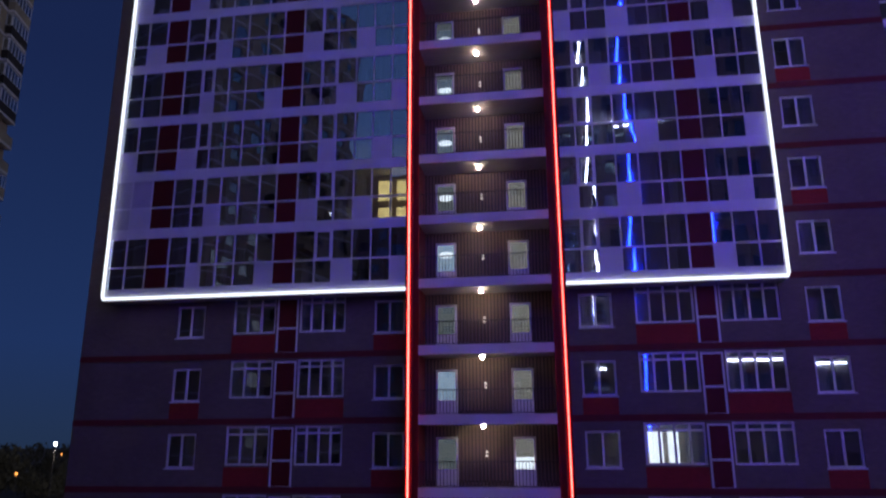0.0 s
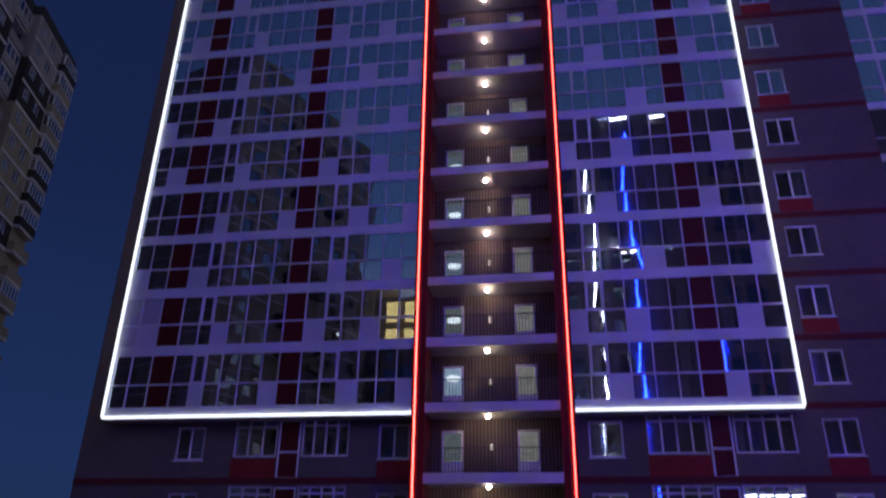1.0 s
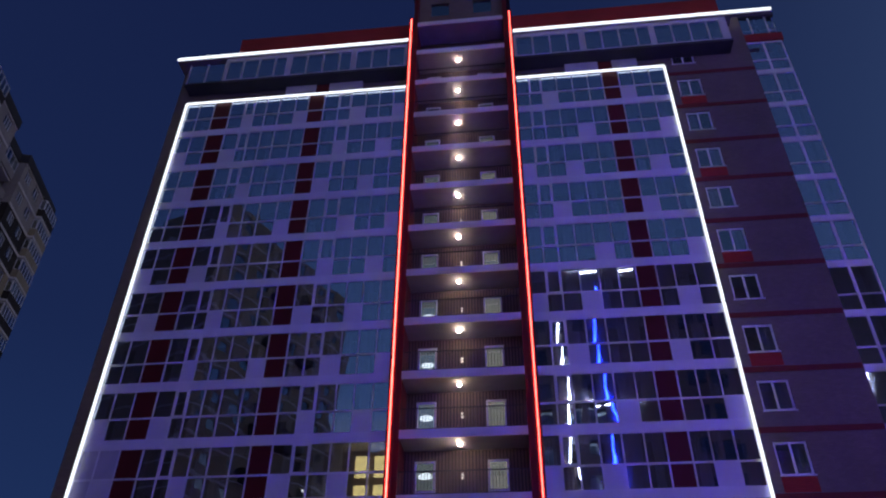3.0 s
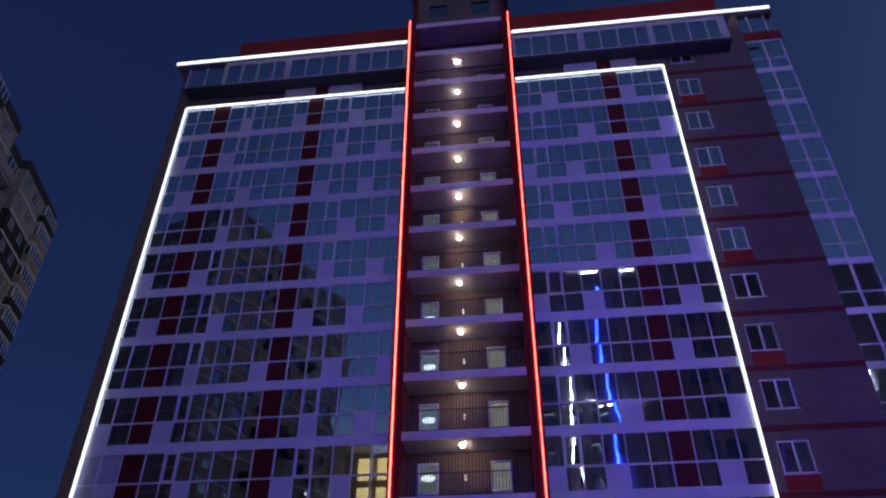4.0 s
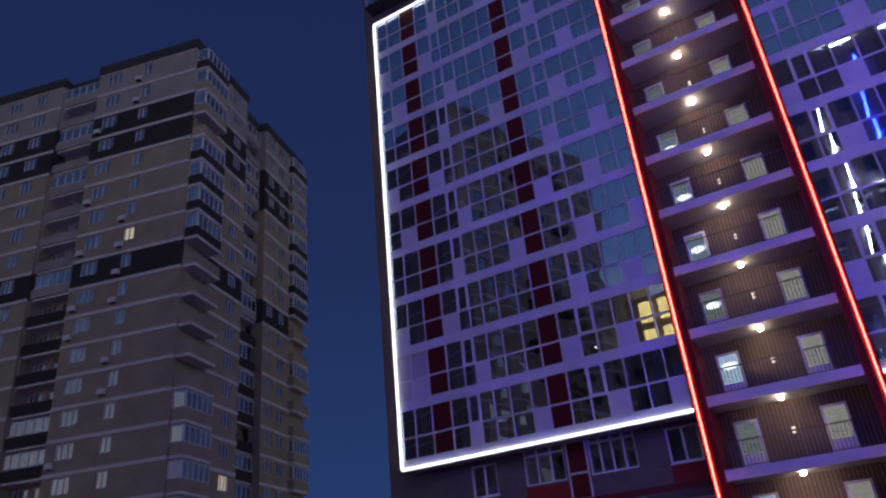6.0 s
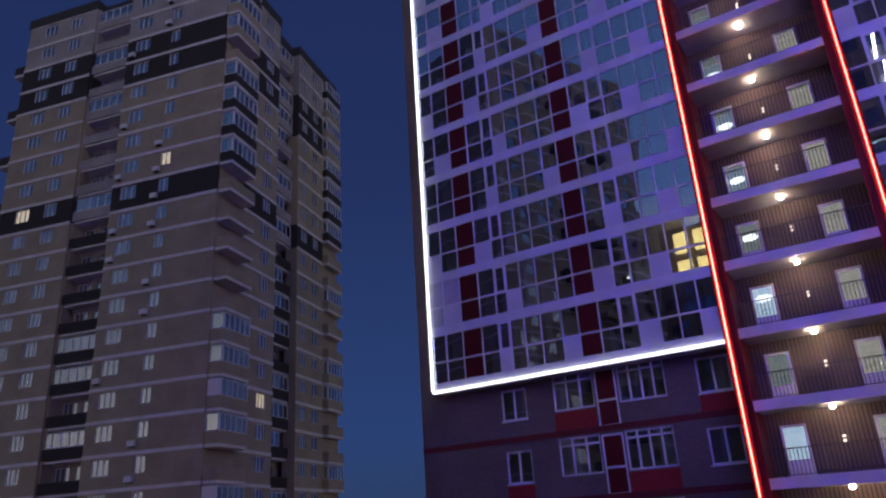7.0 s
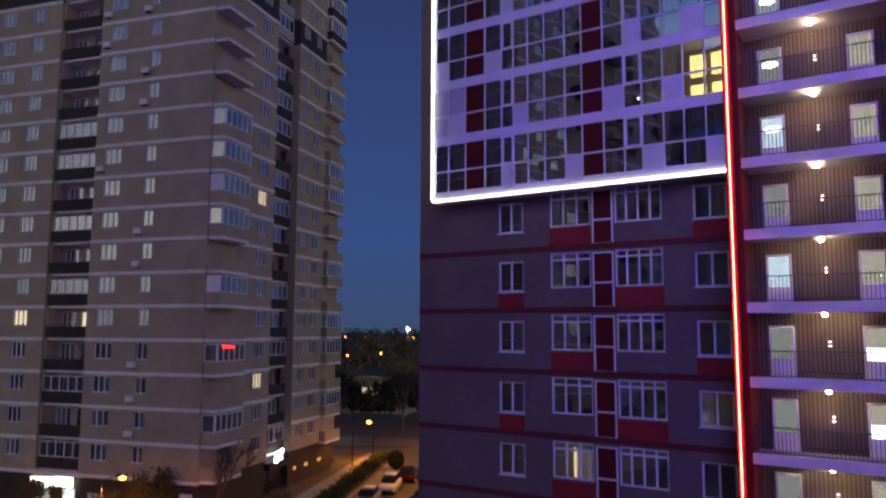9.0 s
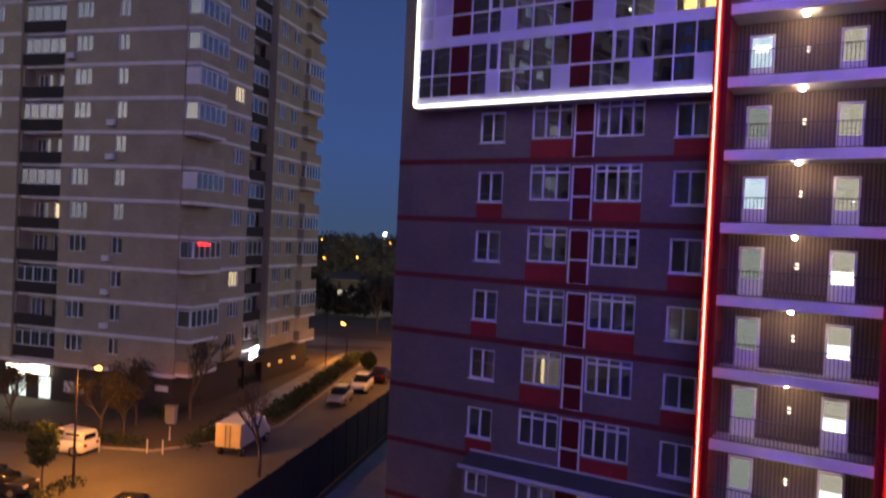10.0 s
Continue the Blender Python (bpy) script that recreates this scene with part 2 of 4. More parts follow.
def pierced(x0, x1, z0, z1, holes, y, deep):
    """A wall's outer skin in the plane y, pierced by the holes (x0, x1, z0, z1), with reveals and a back skin."""
    bm = bmesh.new()
    xs = sorted({round(a, 4) for h in holes for a in h[:2] if x0 < a < x1} | {x0, x1})
    zs = sorted({round(a, 4) for h in holes for a in h[2:] if z0 < a < z1} | {z0, z1})

    def quad(a, b, c, d):
        bm.faces.new([bm.verts.new(p) for p in (a, b, c, d)])
    for za, zb in zip(zs, zs[1:]):
        zm, start = (za + zb) / 2, None
        row = [h for h in holes if h[2] < zm < h[3]]
        for xa, xb in list(zip(xs, xs[1:])) + [(None, None)]:
            free = xa is not None and not any(h[0] < (xa + xb) / 2 < h[1] for h in row)
            if free and start is None:
                start = xa
            if not free and start is not None:
                end = xa if xa is not None else x1
                quad((start, y, za), (end, y, za), (end, y, zb), (start, y, zb))
                quad((start, y + deep, zb), (end, y + deep, zb), (end, y + deep, za), (start, y + deep, za))
                start = None
    for a, b, c, d in holes:
        quad((a, y, c), (a, y + deep, c), (b, y + deep, c), (b, y, c))
        quad((a, y, d), (b, y, d), (b, y + deep, d), (a, y + deep, d))
        quad((a, y, c), (a, y, d), (a, y + deep, d), (a, y + deep, c))
        quad((b, y, c), (b, y + deep, c), (b, y + deep, d), (b, y, d))
    for a, b in (((x0, z0), (x1, z0)), ((x1, z0), (x1, z1)), ((x1, z1), (x0, z1)), ((x0, z1), (x0, z0))):
        quad((a[0], y, a[1]), (b[0], y, b[1]), (b[0], y + deep, b[1]), (a[0], y + deep, a[1]))
    bmesh.ops.remove_doubles(bm, verts=bm.verts, dist=0.0005)
    return bm


def mesh_of(name, bm, mat):
    me = bpy.data.meshes.new(name)
    bm.to_mesh(me)
    bm.free()
    me.materials.append(mat)
    return me


def part(name, bm, mat, parent, label="", at=None):
    """One mesh object under a thing or a part; bm may also be a mesh that is shared."""
    me = bm if isinstance(bm, bpy.types.Mesh) else mesh_of(name, bm, mat)
    ob = new(name, me)
    ob.parent = parent
    if at is not None:
        ob.matrix_local = at
    if label:
        tagged(ob, label)
    return ob


def thing(name, label, category, m=None, group="", kind=""):
    ob = new(name)
    if m is not None:
        ob.matrix_world = m
    return tagged(ob, label, category, group, kind)


rng = random.Random(5)
F, W = 31.65, 32.70          # front of the glazed bays, main wall
H = 2.97                     # storey
HB = 2.951                   # storey of the glazed bays
G = EYE                      # heights below count from the eye's level

tower = thing("apartment_tower", "tall dark brick apartment tower outlined in glowing light strips", "building")


def window_frame(w, h, posts, transom=0.0, t=0.07, d=0.09):
    """A white frame round w x h with upright bars at the given fractions, and a transom that far below its top."""
    xs = [0] + [w * p for p in posts] + [w]
    zs = [0, h - transom, h] if transom else [0, h]
    gap = lambda v, end: t if v in (0, end) else t * 0.55
    cells = [(a + gap(a, w), b - gap(b, w), c + gap(c, h), e - gap(e, h)) for a, b in zip(xs, xs[1:]) for c, e in zip(zs, zs[1:])]
    return pierced(0, w, 0, h, cells, 0, d)


SILLS = {}


def sill_under(win, w):
    if w not in SILLS:
        SILLS[w] = mesh_of("window_sill", boxed((-0.05, w + 0.05, -0.12, -0.002, -0.05, 0.0)), M_FRAME)
    part("window_sill", SILLS[w], None, win)


def pane_mesh(name, w, h, tilt, mat):
    a, b = rng.gauss(0, tilt), rng.gauss(0, tilt)
    bm = boxed((0.0, w, 0, 0.012, 0.0, h))
    for v in bm.verts:
        v.co.y += (v.co.x - w / 2) * a + (v.co.z - h / 2) * b
    return mesh_of(name, bm, mat)


def curtain(w, h):
    bm = bmesh.new()
    k = max(6, int(w * 14))
    ph = rng.random() * 6
    low = [bm.verts.new((w * i / k, 0.03 * math.sin(ph + i * 1.7), 0)) for i in range(k + 1)]
    top = [bm.verts.new((w * i / k, 0.022 * math.sin(ph + i * 1.7), h)) for i in range(k + 1)]
    for i in range(k):
        bm.faces.new((low[i], low[i + 1], top[i + 1], top[i]))
    bmesh.ops.solidify(bm, geom=bm.faces[:], thickness=0.006)
    return bm


# ---- glazed bays ----
def bay(edges, red_columns, narrow, panels, z0, rows, x_in, x_out, lit, blinds):
    """A storey-by-storey glazed front: columns of panes over panes, closed panels low down, red columns."""
    holes, cells = [], []
    for r in range(rows):
        zb = z0 + r * HB
        for c, (xa, xb) in enumerate(zip(edges, edges[1:])):
            for level, (lo, hi) in enumerate(((0.43, 1.44), (1.53, 2.88))):
                kind = "glass"
                if c in red_columns:
                    kind = "red"
                elif level == 0 and c in panels[r % len(panels)]:
                    kind = "panel"
                g, top = 0.034, hi
                if c in narrow and level == 1:
                    g, top, lo = 0.11, hi - 0.07, lo + 0.06
                h = (xa + g, xb - g, zb + lo, zb + top)
                holes.append(h)
                cells.append((kind, h, r, c, level))
    front = part("bay_frame", pierced(x_in, x_out, z0 - 0.12, z0 + rows * HB + 0.12, holes, F, 0.10), M_FRAME, tower, "white glazing frame of a bay")
    for kind, (a, b, c, d), r, col, level in cells:
        w, h = b - a, d - c
        at = pose(a + 0.002, F + 0.045, c + 0.002)
        if kind == "glass" and (r, col) in blinds:
            part("frosted_pane", boxed((0, w - 0.004, 0, 0.02, 0, h - 0.004)), M_SLAB, front, "pane covered by a pale blind", at=at)
        elif kind == "glass":
            part("pane", pane_mesh("pane", w - 0.004, h - 0.004, 0.0045, M_GLASS), None, front, at=at)
            key = (r, col)
            if key in lit:
                part("lit_curtain", curtain(w * 0.8, h * 0.75), M_LIT_WARM, front, "curtain lit from behind", pose(a + w * 0.1, F + 0.9, c))
            elif rng.random() < 0.7:
                cw = w * rng.uniform(0.35, 0.97)
                part("curtain", curtain(cw, h), M_CURTAIN, front, "half-drawn curtain", pose(a + rng.random() * (w - cw), F + 0.2, c))
        elif kind == "panel":
            part("panel", boxed((0, w - 0.004, 0, 0.05, 0, h - 0.004)), M_PANEL, front, at=pose(a + 0.002, F + 0.008, c + 0.002))
        else:
            part("red_panel", boxed((0, w - 0.004, 0, 0.05, 0, h - 0.004)), M_RED, front, "dark red infill panel", at=pose(a + 0.002, F + 0.03, c + 0.002))
    for r in range(rows + 1):
        zb = z0 + r * HB
        part("floor_slab", boxed((x_in, x_out, F + 0.104, W - 0.004, zb - 0.10, zb + 0.12)), M_SLAB, tower)
    part("side_cheek", boxed((x_in, x_in + 0.06, F + 0.104, W - 0.004, z0, z0 + rows * HB)), M_FRAME, tower)
    part("side_cheek", boxed((x_out - 0.06, x_out, F + 0.104, W - 0.004, z0, z0 + rows * HB)), M_FRAME, tower)
    return front


ZB = G + 6.65
LEFT = [-21.06, -20.17, -19.12, -17.97, -17.0, -16.33, -15.54, -14.64, -13.56, -12.7, -11.65, -10.67, -9.84, -8.88, -7.99, -7.07, -6.22]
RIGHT = [0.70, 1.54, 2.32, 3.27, 4.25, 5.22, 6.12, 7.15, 8.02, 9.04, 9.98]
LEFT = [-6.22 + (x + 6.22) * 0.991 for x in LEFT]
RIGHT = [0.70 + (x - 0.70) * 0.991 for x in RIGHT]
bay(LEFT, (2, 9), (4, 11), ((4, 8, 12, 15), (1, 5, 10, 13), (0, 3, 11, 14)), ZB, 10, -20.98, -6.16,
    {(1, 14), (1, 15)}, {(1, 0), (1, 1)})
bay(RIGHT, (6,), (1,), ((2, 7), (0, 3, 8), (4, 9)), ZB, 10, 0.64, 9.96, set(), set())


# ---- main wall with its windows ----
SMALL, BIG = (-1.12, 0.40), (-1.0, 0.72)
holes, windows, reds = [], [], []
for i in range(6):               # six rows below the bays
    zr = G + 5.94 - H * i
    for sx, kinds in ((-1, ((-17.66, -16.26, "s"), (-14.82, -12.74, "b3"), (-12.66, -11.62, "c"), (-11.57, -9.35, "b4"), (-7.98, -6.55, "s"))),
                      (1, ((1.30, 2.76, "s"), (3.74, 6.24, "b4"), (6.30, 7.24, "c"), (7.31, 9.78, "b4"), (10.86, 12.30, "s")))):
        for j, (a, b, k) in enumerate(kinds):
            lo, hi = {"s": SMALL, "b3": BIG, "b4": BIG, "c": (-1.97, 0.66)}[k]
            windows.append((a, b, zr + lo, zr + hi, k))
            holes.append((a, b, zr + lo, zr + hi))
            if j in ((1, 4), (0, 3))[i % 2]:
                reds.append((a - 0.02, b + 0.02, zr - 1.92, zr + lo - 0.07))
for r in range(11):                  # the outer column beside the right bay goes on to the top
    zr = G + 5.94 + H * (r + 1)
    windows.append((10.86, 12.28, zr - 1.12, zr + 0.38, "s"))
    holes.append((10.86, 12.28, zr - 1.12, zr + 0.38))
    if r % 2 == 1:
        reds.append((10.84, 12.32, zr - 1.86, zr - 1.19))
TOPW = G + 42.3
wl_ = [h for h in holes if h[1] < -3]
wr_ = [h for h in holes if h[0] > -3]
part("wall", pierced(-22.5, -6.0, 0, TOPW, wl_, W, 0.3), M_DARK, tower, "dark grey brick wall")
part("wall", pierced(0.45, 15.8, 0, TOPW, wr_, W, 0.3), M_DARK, tower, "dark grey brick wall")
part("room_wall", boxed((-22.4, -6.0, W + 1.6, W + 1.7, 0.05, TOPW), (0.45, 15.7, W + 1.6, W + 1.7, 0.05, TOPW)), M_IN, tower, "dim inner walls of the flats")
for r in range(0, 20):
    z = G - 14.2 + H * r
    if z < TOPW - 0.5:
        part("storey_floor", boxed((-22.4, -6.0, W + 0.302, W + 1.6, z - 0.12, z + 0.12), (0.45, 15.7, W + 0.302, W + 1.6, z - 0.12, z + 0.12)), M_SLAB, tower)
shared = {}
for n, (a, b, c, d, k) in enumerate(windows):
    w, h = round(b - a, 3), round(d - c, 3)
    key = (w, h, k)
    if key not in shared:
        posts = {"s": (0.5,), "b3": (0.33, 0.66), "b4": (0.25, 0.5, 0.75), "c": (), "t": ()}[k]
        fm = window_frame(w, h, posts, {"b3": 0.36, "b4": 0.32, "c": 1.45}.get(k, 0), 0.085 if k != "t" else 0.06)
        shared[key] = mesh_of("window", fm, M_FRAME)
    proud = -0.02 if k == "c" else 0.06
    win = part("window", shared[key], None, tower, at=pose(a, W + proud, c))
    if k == "s":
        sill_under(win, w)
    if k == "c":
        part("red_panel", boxed((0.08, w - 0.08, 0.03, 0.06, 0.08, h - 1.5)), M_RED, win, "dark red infill panel")
        part("red_panel", boxed((0.08, w - 0.08, 0.03, 0.06, h - 1.4, h - 0.08)), M_RED, win, "dark red infill panel")
        continue
    pm = pane_mesh("pane", w - 0.1, h - 0.1, 0.003, M_GLASS2)
    part("pane", pm, None, win, at=pose(0.05, 0.045, 0.05))
    if rng.random() < 0.85:
        cw = w * rng.uniform(0.3, 0.5)
        part("curtain", curtain(cw, h - 0.1), M_CURTAIN, win, "curtain at one side of the window", pose(0.06 if rng.random() < 0.5 else w - cw - 0.06, 0.2, 0.05))
for a, b, c, d in reds:
    part("red_panel", boxed((a, b, W - 0.02, W + 0.02, c, d)), M_REDBRICK, tower, "red brick panel under a window")
for i in range(7):
    z = G + 5.94 - H * i - 2.02
    if z > 0:
        part("red_course", boxed((-22.5, -6.3, W - 0.03, W + 0.03, z - 0.16, z + 0.12)), M_COURSE, tower, "course of dark red brick")
        part("red_course", boxed((0.7, 15.78, W - 0.03, W + 0.03, z - 0.16, z + 0.12)), M_COURSE, tower, "course of dark red brick")
for r in range(11):
    z = G + 5.94 + H * (r + 1) - 2.02
    part("red_course", boxed((9.98, 15.78, W - 0.03, W + 0.03, z - 0.16, z + 0.12)), M_COURSE, tower, "course of dark red brick")

# lit rooms behind some lower windows
part("lit_curtain", boxed((-13.2, -12.8, W + 0.5, W + 0.52, G - 6.95, G - 5.5)), M_LIT_SOFT, tower, "lit strip of a room")
part("lit_curtain", boxed((-13.95, -13.5, W + 0.5, W + 0.52, G - 6.9, G - 5.55)), M_WINLIT, tower, "lit strip of a room")
part("lit_curtain", boxed((3.95, 4.55, W + 0.5, W + 0.52, G - 0.95, G + 0.45)), M_LIT_BRIGHT, tower, "brightly lit strip of a room")
part("lit_curtain", boxed((4.75, 5.2, W + 0.5, W + 0.52, G - 0.95, G + 0.45)), M_LIT_BRIGHT, tower, "brightly lit strip of a room")

# small lamps that shine inside
for x, y, z in ((-10.15, F + 0.7, ZB + HB + 0.95), (-9.35, F + 0.7, ZB + HB + 1.0), (-9.12, F + 0.7, ZB + HB + 0.97), (-7.86, W + 0.5, G - 3.62), (-7.70, W + 0.5, G - 3.78)):
    bm = bmesh.new()
    ball(bm, (x, y, z), 0.075, 10, 6)
    part("room_lamp", bm, M_LIT_BRIGHT, tower, "small bright lamp in a room")

# ---- the open loggias between the red strips ----
XL, XR = -5.72, 0.16
part("pilaster", boxed((-6.0, XL, F + 0.06, 34.3, 0, G + 47)), M_RED, tower, "dark red pilaster")
part("pilaster", boxed((XR, 0.45, F + 0.06, 34.3, 0, G + 47)), M_RED, tower, "dark red pilaster")
BACK = 33.35
door_holes = [(x, x + 0.98, G + 4.04 + H * (i - 6), G + 4.04 + H * (i - 6) + 2.08) for i in range(18) for x in (-5.2, -1.78)]
part("back_wall", pierced(XL, XR, 0, G + 42.2, [h for h in door_holes if h[2] > 0], BACK, 0.3), M_RIB, tower, "brown ribbed wall behind the loggias")


def door_mesh():
    bm = bmesh.new()
    w, h, t = 0.98, 2.08, 0.09
    box(bm, 0, t, -0.05, 0.04, 0, h)
    box(bm, w - t, w, -0.05, 0.04, 0, h)
    box(bm, t, w - t, -0.05, 0.04, h - t, h)
    box(bm, t, w - t, -0.045, 0.035, 0, 0.72)
    box(bm, t + 0.1, w - t - 0.1, -0.052, -0.045, 0.12, 0.6)
    return mesh_of("door", bm, M_FRAME)


def rail_bars(w):
    bm = bmesh.new()
    n = int(w / 0.145)
    for i in range(n + 1):
        x = 0.02 + (w - 0.04) * i / n
        box(bm, x - 0.012, x + 0.012, -0.012, 0.012, 0.11, 1.06)
    return bm


DOOR, LEAF = door_mesh(), mesh_of("door_glass", boxed((0.09, 0.89, -0.005, 0.007, 0.72, 1.99)), M_GLASS2)
RW = XR - XL - 0.1
RAIL = mesh_of("railing", boxed((0, RW, -0.025, 0.025, 1.06, 1.10)), M_METAL)
RAIL_LOW = mesh_of("bottom_rail", boxed((0, RW, -0.015, 0.015, 0.08, 0.11)), M_METAL)
BARS = mesh_of("grille", rail_bars(RW), M_METAL)
BAR = mesh_of("bar", boxed((-0.012, 0.012, -0.012, 0.012, 0.11, 1.06)), M_METAL)
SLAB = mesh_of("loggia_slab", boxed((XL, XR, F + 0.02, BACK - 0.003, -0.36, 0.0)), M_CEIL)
SILL = mesh_of("slab_edge", boxed((XL - 0.0, XR, F - 0.03, F + 0.016, -0.38, 0.04)), M_PANEL)
bm = bmesh.new()
ball(bm, (0, 0, 0), 0.095, 12, 8, 0.8)
BULB = mesh_of("lamp_globe", bm, M_BULB)
CUP = mesh_of("lamp_base", boxed((-0.09, 0.09, -0.09, 0.09, 0.065, 0.09)), M_METAL)
DIM = mesh_of("wall_light", boxed((-0.055, 0.055, -0.06, 0, -0.11, -0.04), (-0.055, 0.055, -0.06, 0, 0.06, 0.13)), M_DIM)
COOL, SOFT, DIMMED = (mesh_of("stair_light", boxed((0.01, 0.97, 0.2, 0.22, 0.02, 2.06)), m) for m in (M_LIT_COOL, M_LIT_SOFT, M_LIT_DIM))
BRIGHT_LOW = mesh_of("stair_lamp", boxed((0.02, 0.96, 0.16, 0.17, 0.02, 1.22)), M_LIT_BRIGHT)
bm = bmesh.new()
ball(bm, (0.49, 0.0, 1.115), 0.36, 14, 8, 0.46)
for v in bm.verts:
    v.co.y = 0.085 + v.co.y * 0.12
GLARE = mesh_of("stair_lamp", bm, M_LIT_BRIGHT)
floors = 20
for i in range(floors):
    z = G + 4.04 + H * (i - 6)
    if z < 0.2:
        continue
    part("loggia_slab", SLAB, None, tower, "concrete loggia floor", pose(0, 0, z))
    part("slab_edge", SILL, None, tower, "pale painted slab edge", pose(0, 0, z))
    if i > 17:
        continue
    rail = part("railing", RAIL, None, tower, "dark steel bar railing", pose(XL + 0.05, F + 0.07, z))
    part("bottom_rail", RAIL_LOW, None, rail)
    if 3 <= i <= 9:
        for b in range(41):
            part("bar", BAR, None, rail, at=pose(0.02 + (RW - 0.04) * b / 40, 0, 0))
    else:
        tagged(part("grille", BARS, None, rail), kind="stuff")
    left = part("door", DOOR, None, tower, "white half-glazed door", pose(-5.2, BACK - 0.05, z))
    right = part("door", DOOR, None, tower, "white half-glazed door", pose(-1.78, BACK - 0.05, z))
    for d in (left, right):
        part("door_glass", LEAF, None, d)
    part("stair_light", COOL if i in (5, 7) else DIMMED, None, left, "light of the stairwell")
    part("stair_light", SOFT, None, right, "light of the corridor")
    if i in (1, 2, 3, 4):
        part("stair_lamp", BRIGHT_LOW, None, right, "bright lower half of the lit glass")
    if i >= 7:
        if i < 13:
            part("stair_lamp", GLARE, None, left, "bright stairwell lamp", pose(0, 0, (0.25 + 0.12 * (13 - i)) - 0.55))
    lamp = part("ceiling_lamp", CUP, None, tower, "round ceiling lamp", pose(-3.0, 32.36, z + H - 0.455))
    part("lamp_globe", BULB, None, lamp, "glowing globe")
    part("wall_light", DIM, None, tower, "small wall light", pose(-2.95, BACK - 0.004, z + 1.35))
part("crown_wall", pierced(XL, XR, G + 42.7, G + 47, [(-4.9, -3.6, G + 44.0, G + 45.4), (-1.9, -0.6, G + 44.0, G + 45.4)], 32.2, 0.3), M_DARK, tower, "dark top of the stair tower")
part("crown_pane", boxed((-4.9, -3.6, 32.3, 32.32, G + 44.0, G + 45.4)), M_GLASS2, tower)
part("crown_pane", boxed((-1.9, -0.6, 32.3, 32.32, G + 44.0, G + 45.4)), M_GLASS2, tower)
part("crown_roof", boxed((-6.3, 0.75, F - 0.1, 40, G + 47.004, G + 47.3)), M_ROOF, tower)
part("core", boxed((XL, XR, 34.4, 46, 0, G + 46.99)), M_DARK, tower)

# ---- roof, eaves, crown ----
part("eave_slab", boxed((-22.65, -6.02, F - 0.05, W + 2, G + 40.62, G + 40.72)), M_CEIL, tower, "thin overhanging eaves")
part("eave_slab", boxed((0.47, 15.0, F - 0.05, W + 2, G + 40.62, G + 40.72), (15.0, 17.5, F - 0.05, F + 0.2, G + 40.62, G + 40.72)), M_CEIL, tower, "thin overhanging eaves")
for a, b in ((-19.2, -6.02), (0.47, 15.0)):
    part("attic", boxed((a, b, W + 0.5, W + 8, G + 42.3, G + 44.6)), M_REDBRICK, tower, "dark red attic storey")
# the glazed top storey under the eaves
for x0, x1, n in ((-18.9, -6.5, 11), (0.9, 14.4, 12)):
    step = (x1 - x0) / n
    cells = [(x0 + i * step + 0.06, x0 + (i + 1) * step - (0.06 if i % 4 != 3 else 0.34), G + 38.45, G + 40.25) for i in range(n)]
    topf = part("top_storey_frame", pierced(x0 - 0.15, x1 + 0.15, G + 38.3, G + 40.6, cells, F + 0.04, 0.1), M_SLAB, tower, "pale frame of the top storey")
    for a, b, c, d in cells:
        part("pane", pane_mesh("pane", b - a, d - c, 0.003, M_GLASS), None, topf, at=pose(a, F + 0.09, c))
    part("top_storey_back", boxed((x0 - 0.15, x1 + 0.15, F + 0.6, F + 0.64, G + 38.35, G + 40.55)), M_IN, topf)
    part("top_storey_floor", boxed((x0 - 0.2, x1 + 0.2, F, W - 0.004, G + 38.1, G + 38.296)), M_ROOF, tower)
for ea, eb, y, z in ((-21.6, -19.06, F + 0.1, G + 38.45), (15.55, 17.7, 33.15, G + 40.34)):
    part("terrace_glass", boxed((ea, eb, y, y + 0.015, z, z + 1.7)), M_GLASS, tower, "glazed terrace screen")
    for px in (ea, (ea + eb) / 2, eb):
        part("terrace_post", boxed((px - 0.05, px + 0.05, y - 0.04, y - 0.002, z - 0.04, z + 1.8)), M_SLAB, tower)
part("terrace_floor", boxed((-21.7, -19.11, F, W - 0.004, G + 38.2, G + 38.296)), M_ROOF, tower)
for a, b in ((-14.7, -9.45), (4.0, 8.6)):
    part("upper_band", boxed((a, a + 2.1, W - 0.28, W, G + 37.3, G + 38.05), (a + 3.0, b, W - 0.28, W, G + 37.3, G + 38.05)), M_SLAB, tower, "pale closed balcony front")
    part("red_panel", boxed((a + 2.11, a + 2.99, W - 0.25, W, G + 37.3, G + 38.0)), M_RED, tower, "dark red infill panel")
part("roof", boxed((-22.5, -6.02, W + 0.302, W + 14, TOPW - 0.3, TOPW - 0.002), (0.47, 18.3, W + 0.302, W + 14, TOPW - 0.3, TOPW - 0.002)), M_ROOF, tower, "flat dark roof")
part("body", boxed((-22.5, -22.2, W + 0.302, W + 14, 0, TOPW - 0.31), (18.0, 18.3, W + 0.9, W + 14, 0, TOPW - 0.31), (-22.2, 18.0, W + 13.7, W + 14, 0, TOPW - 0.31)), M_DARK, tower)

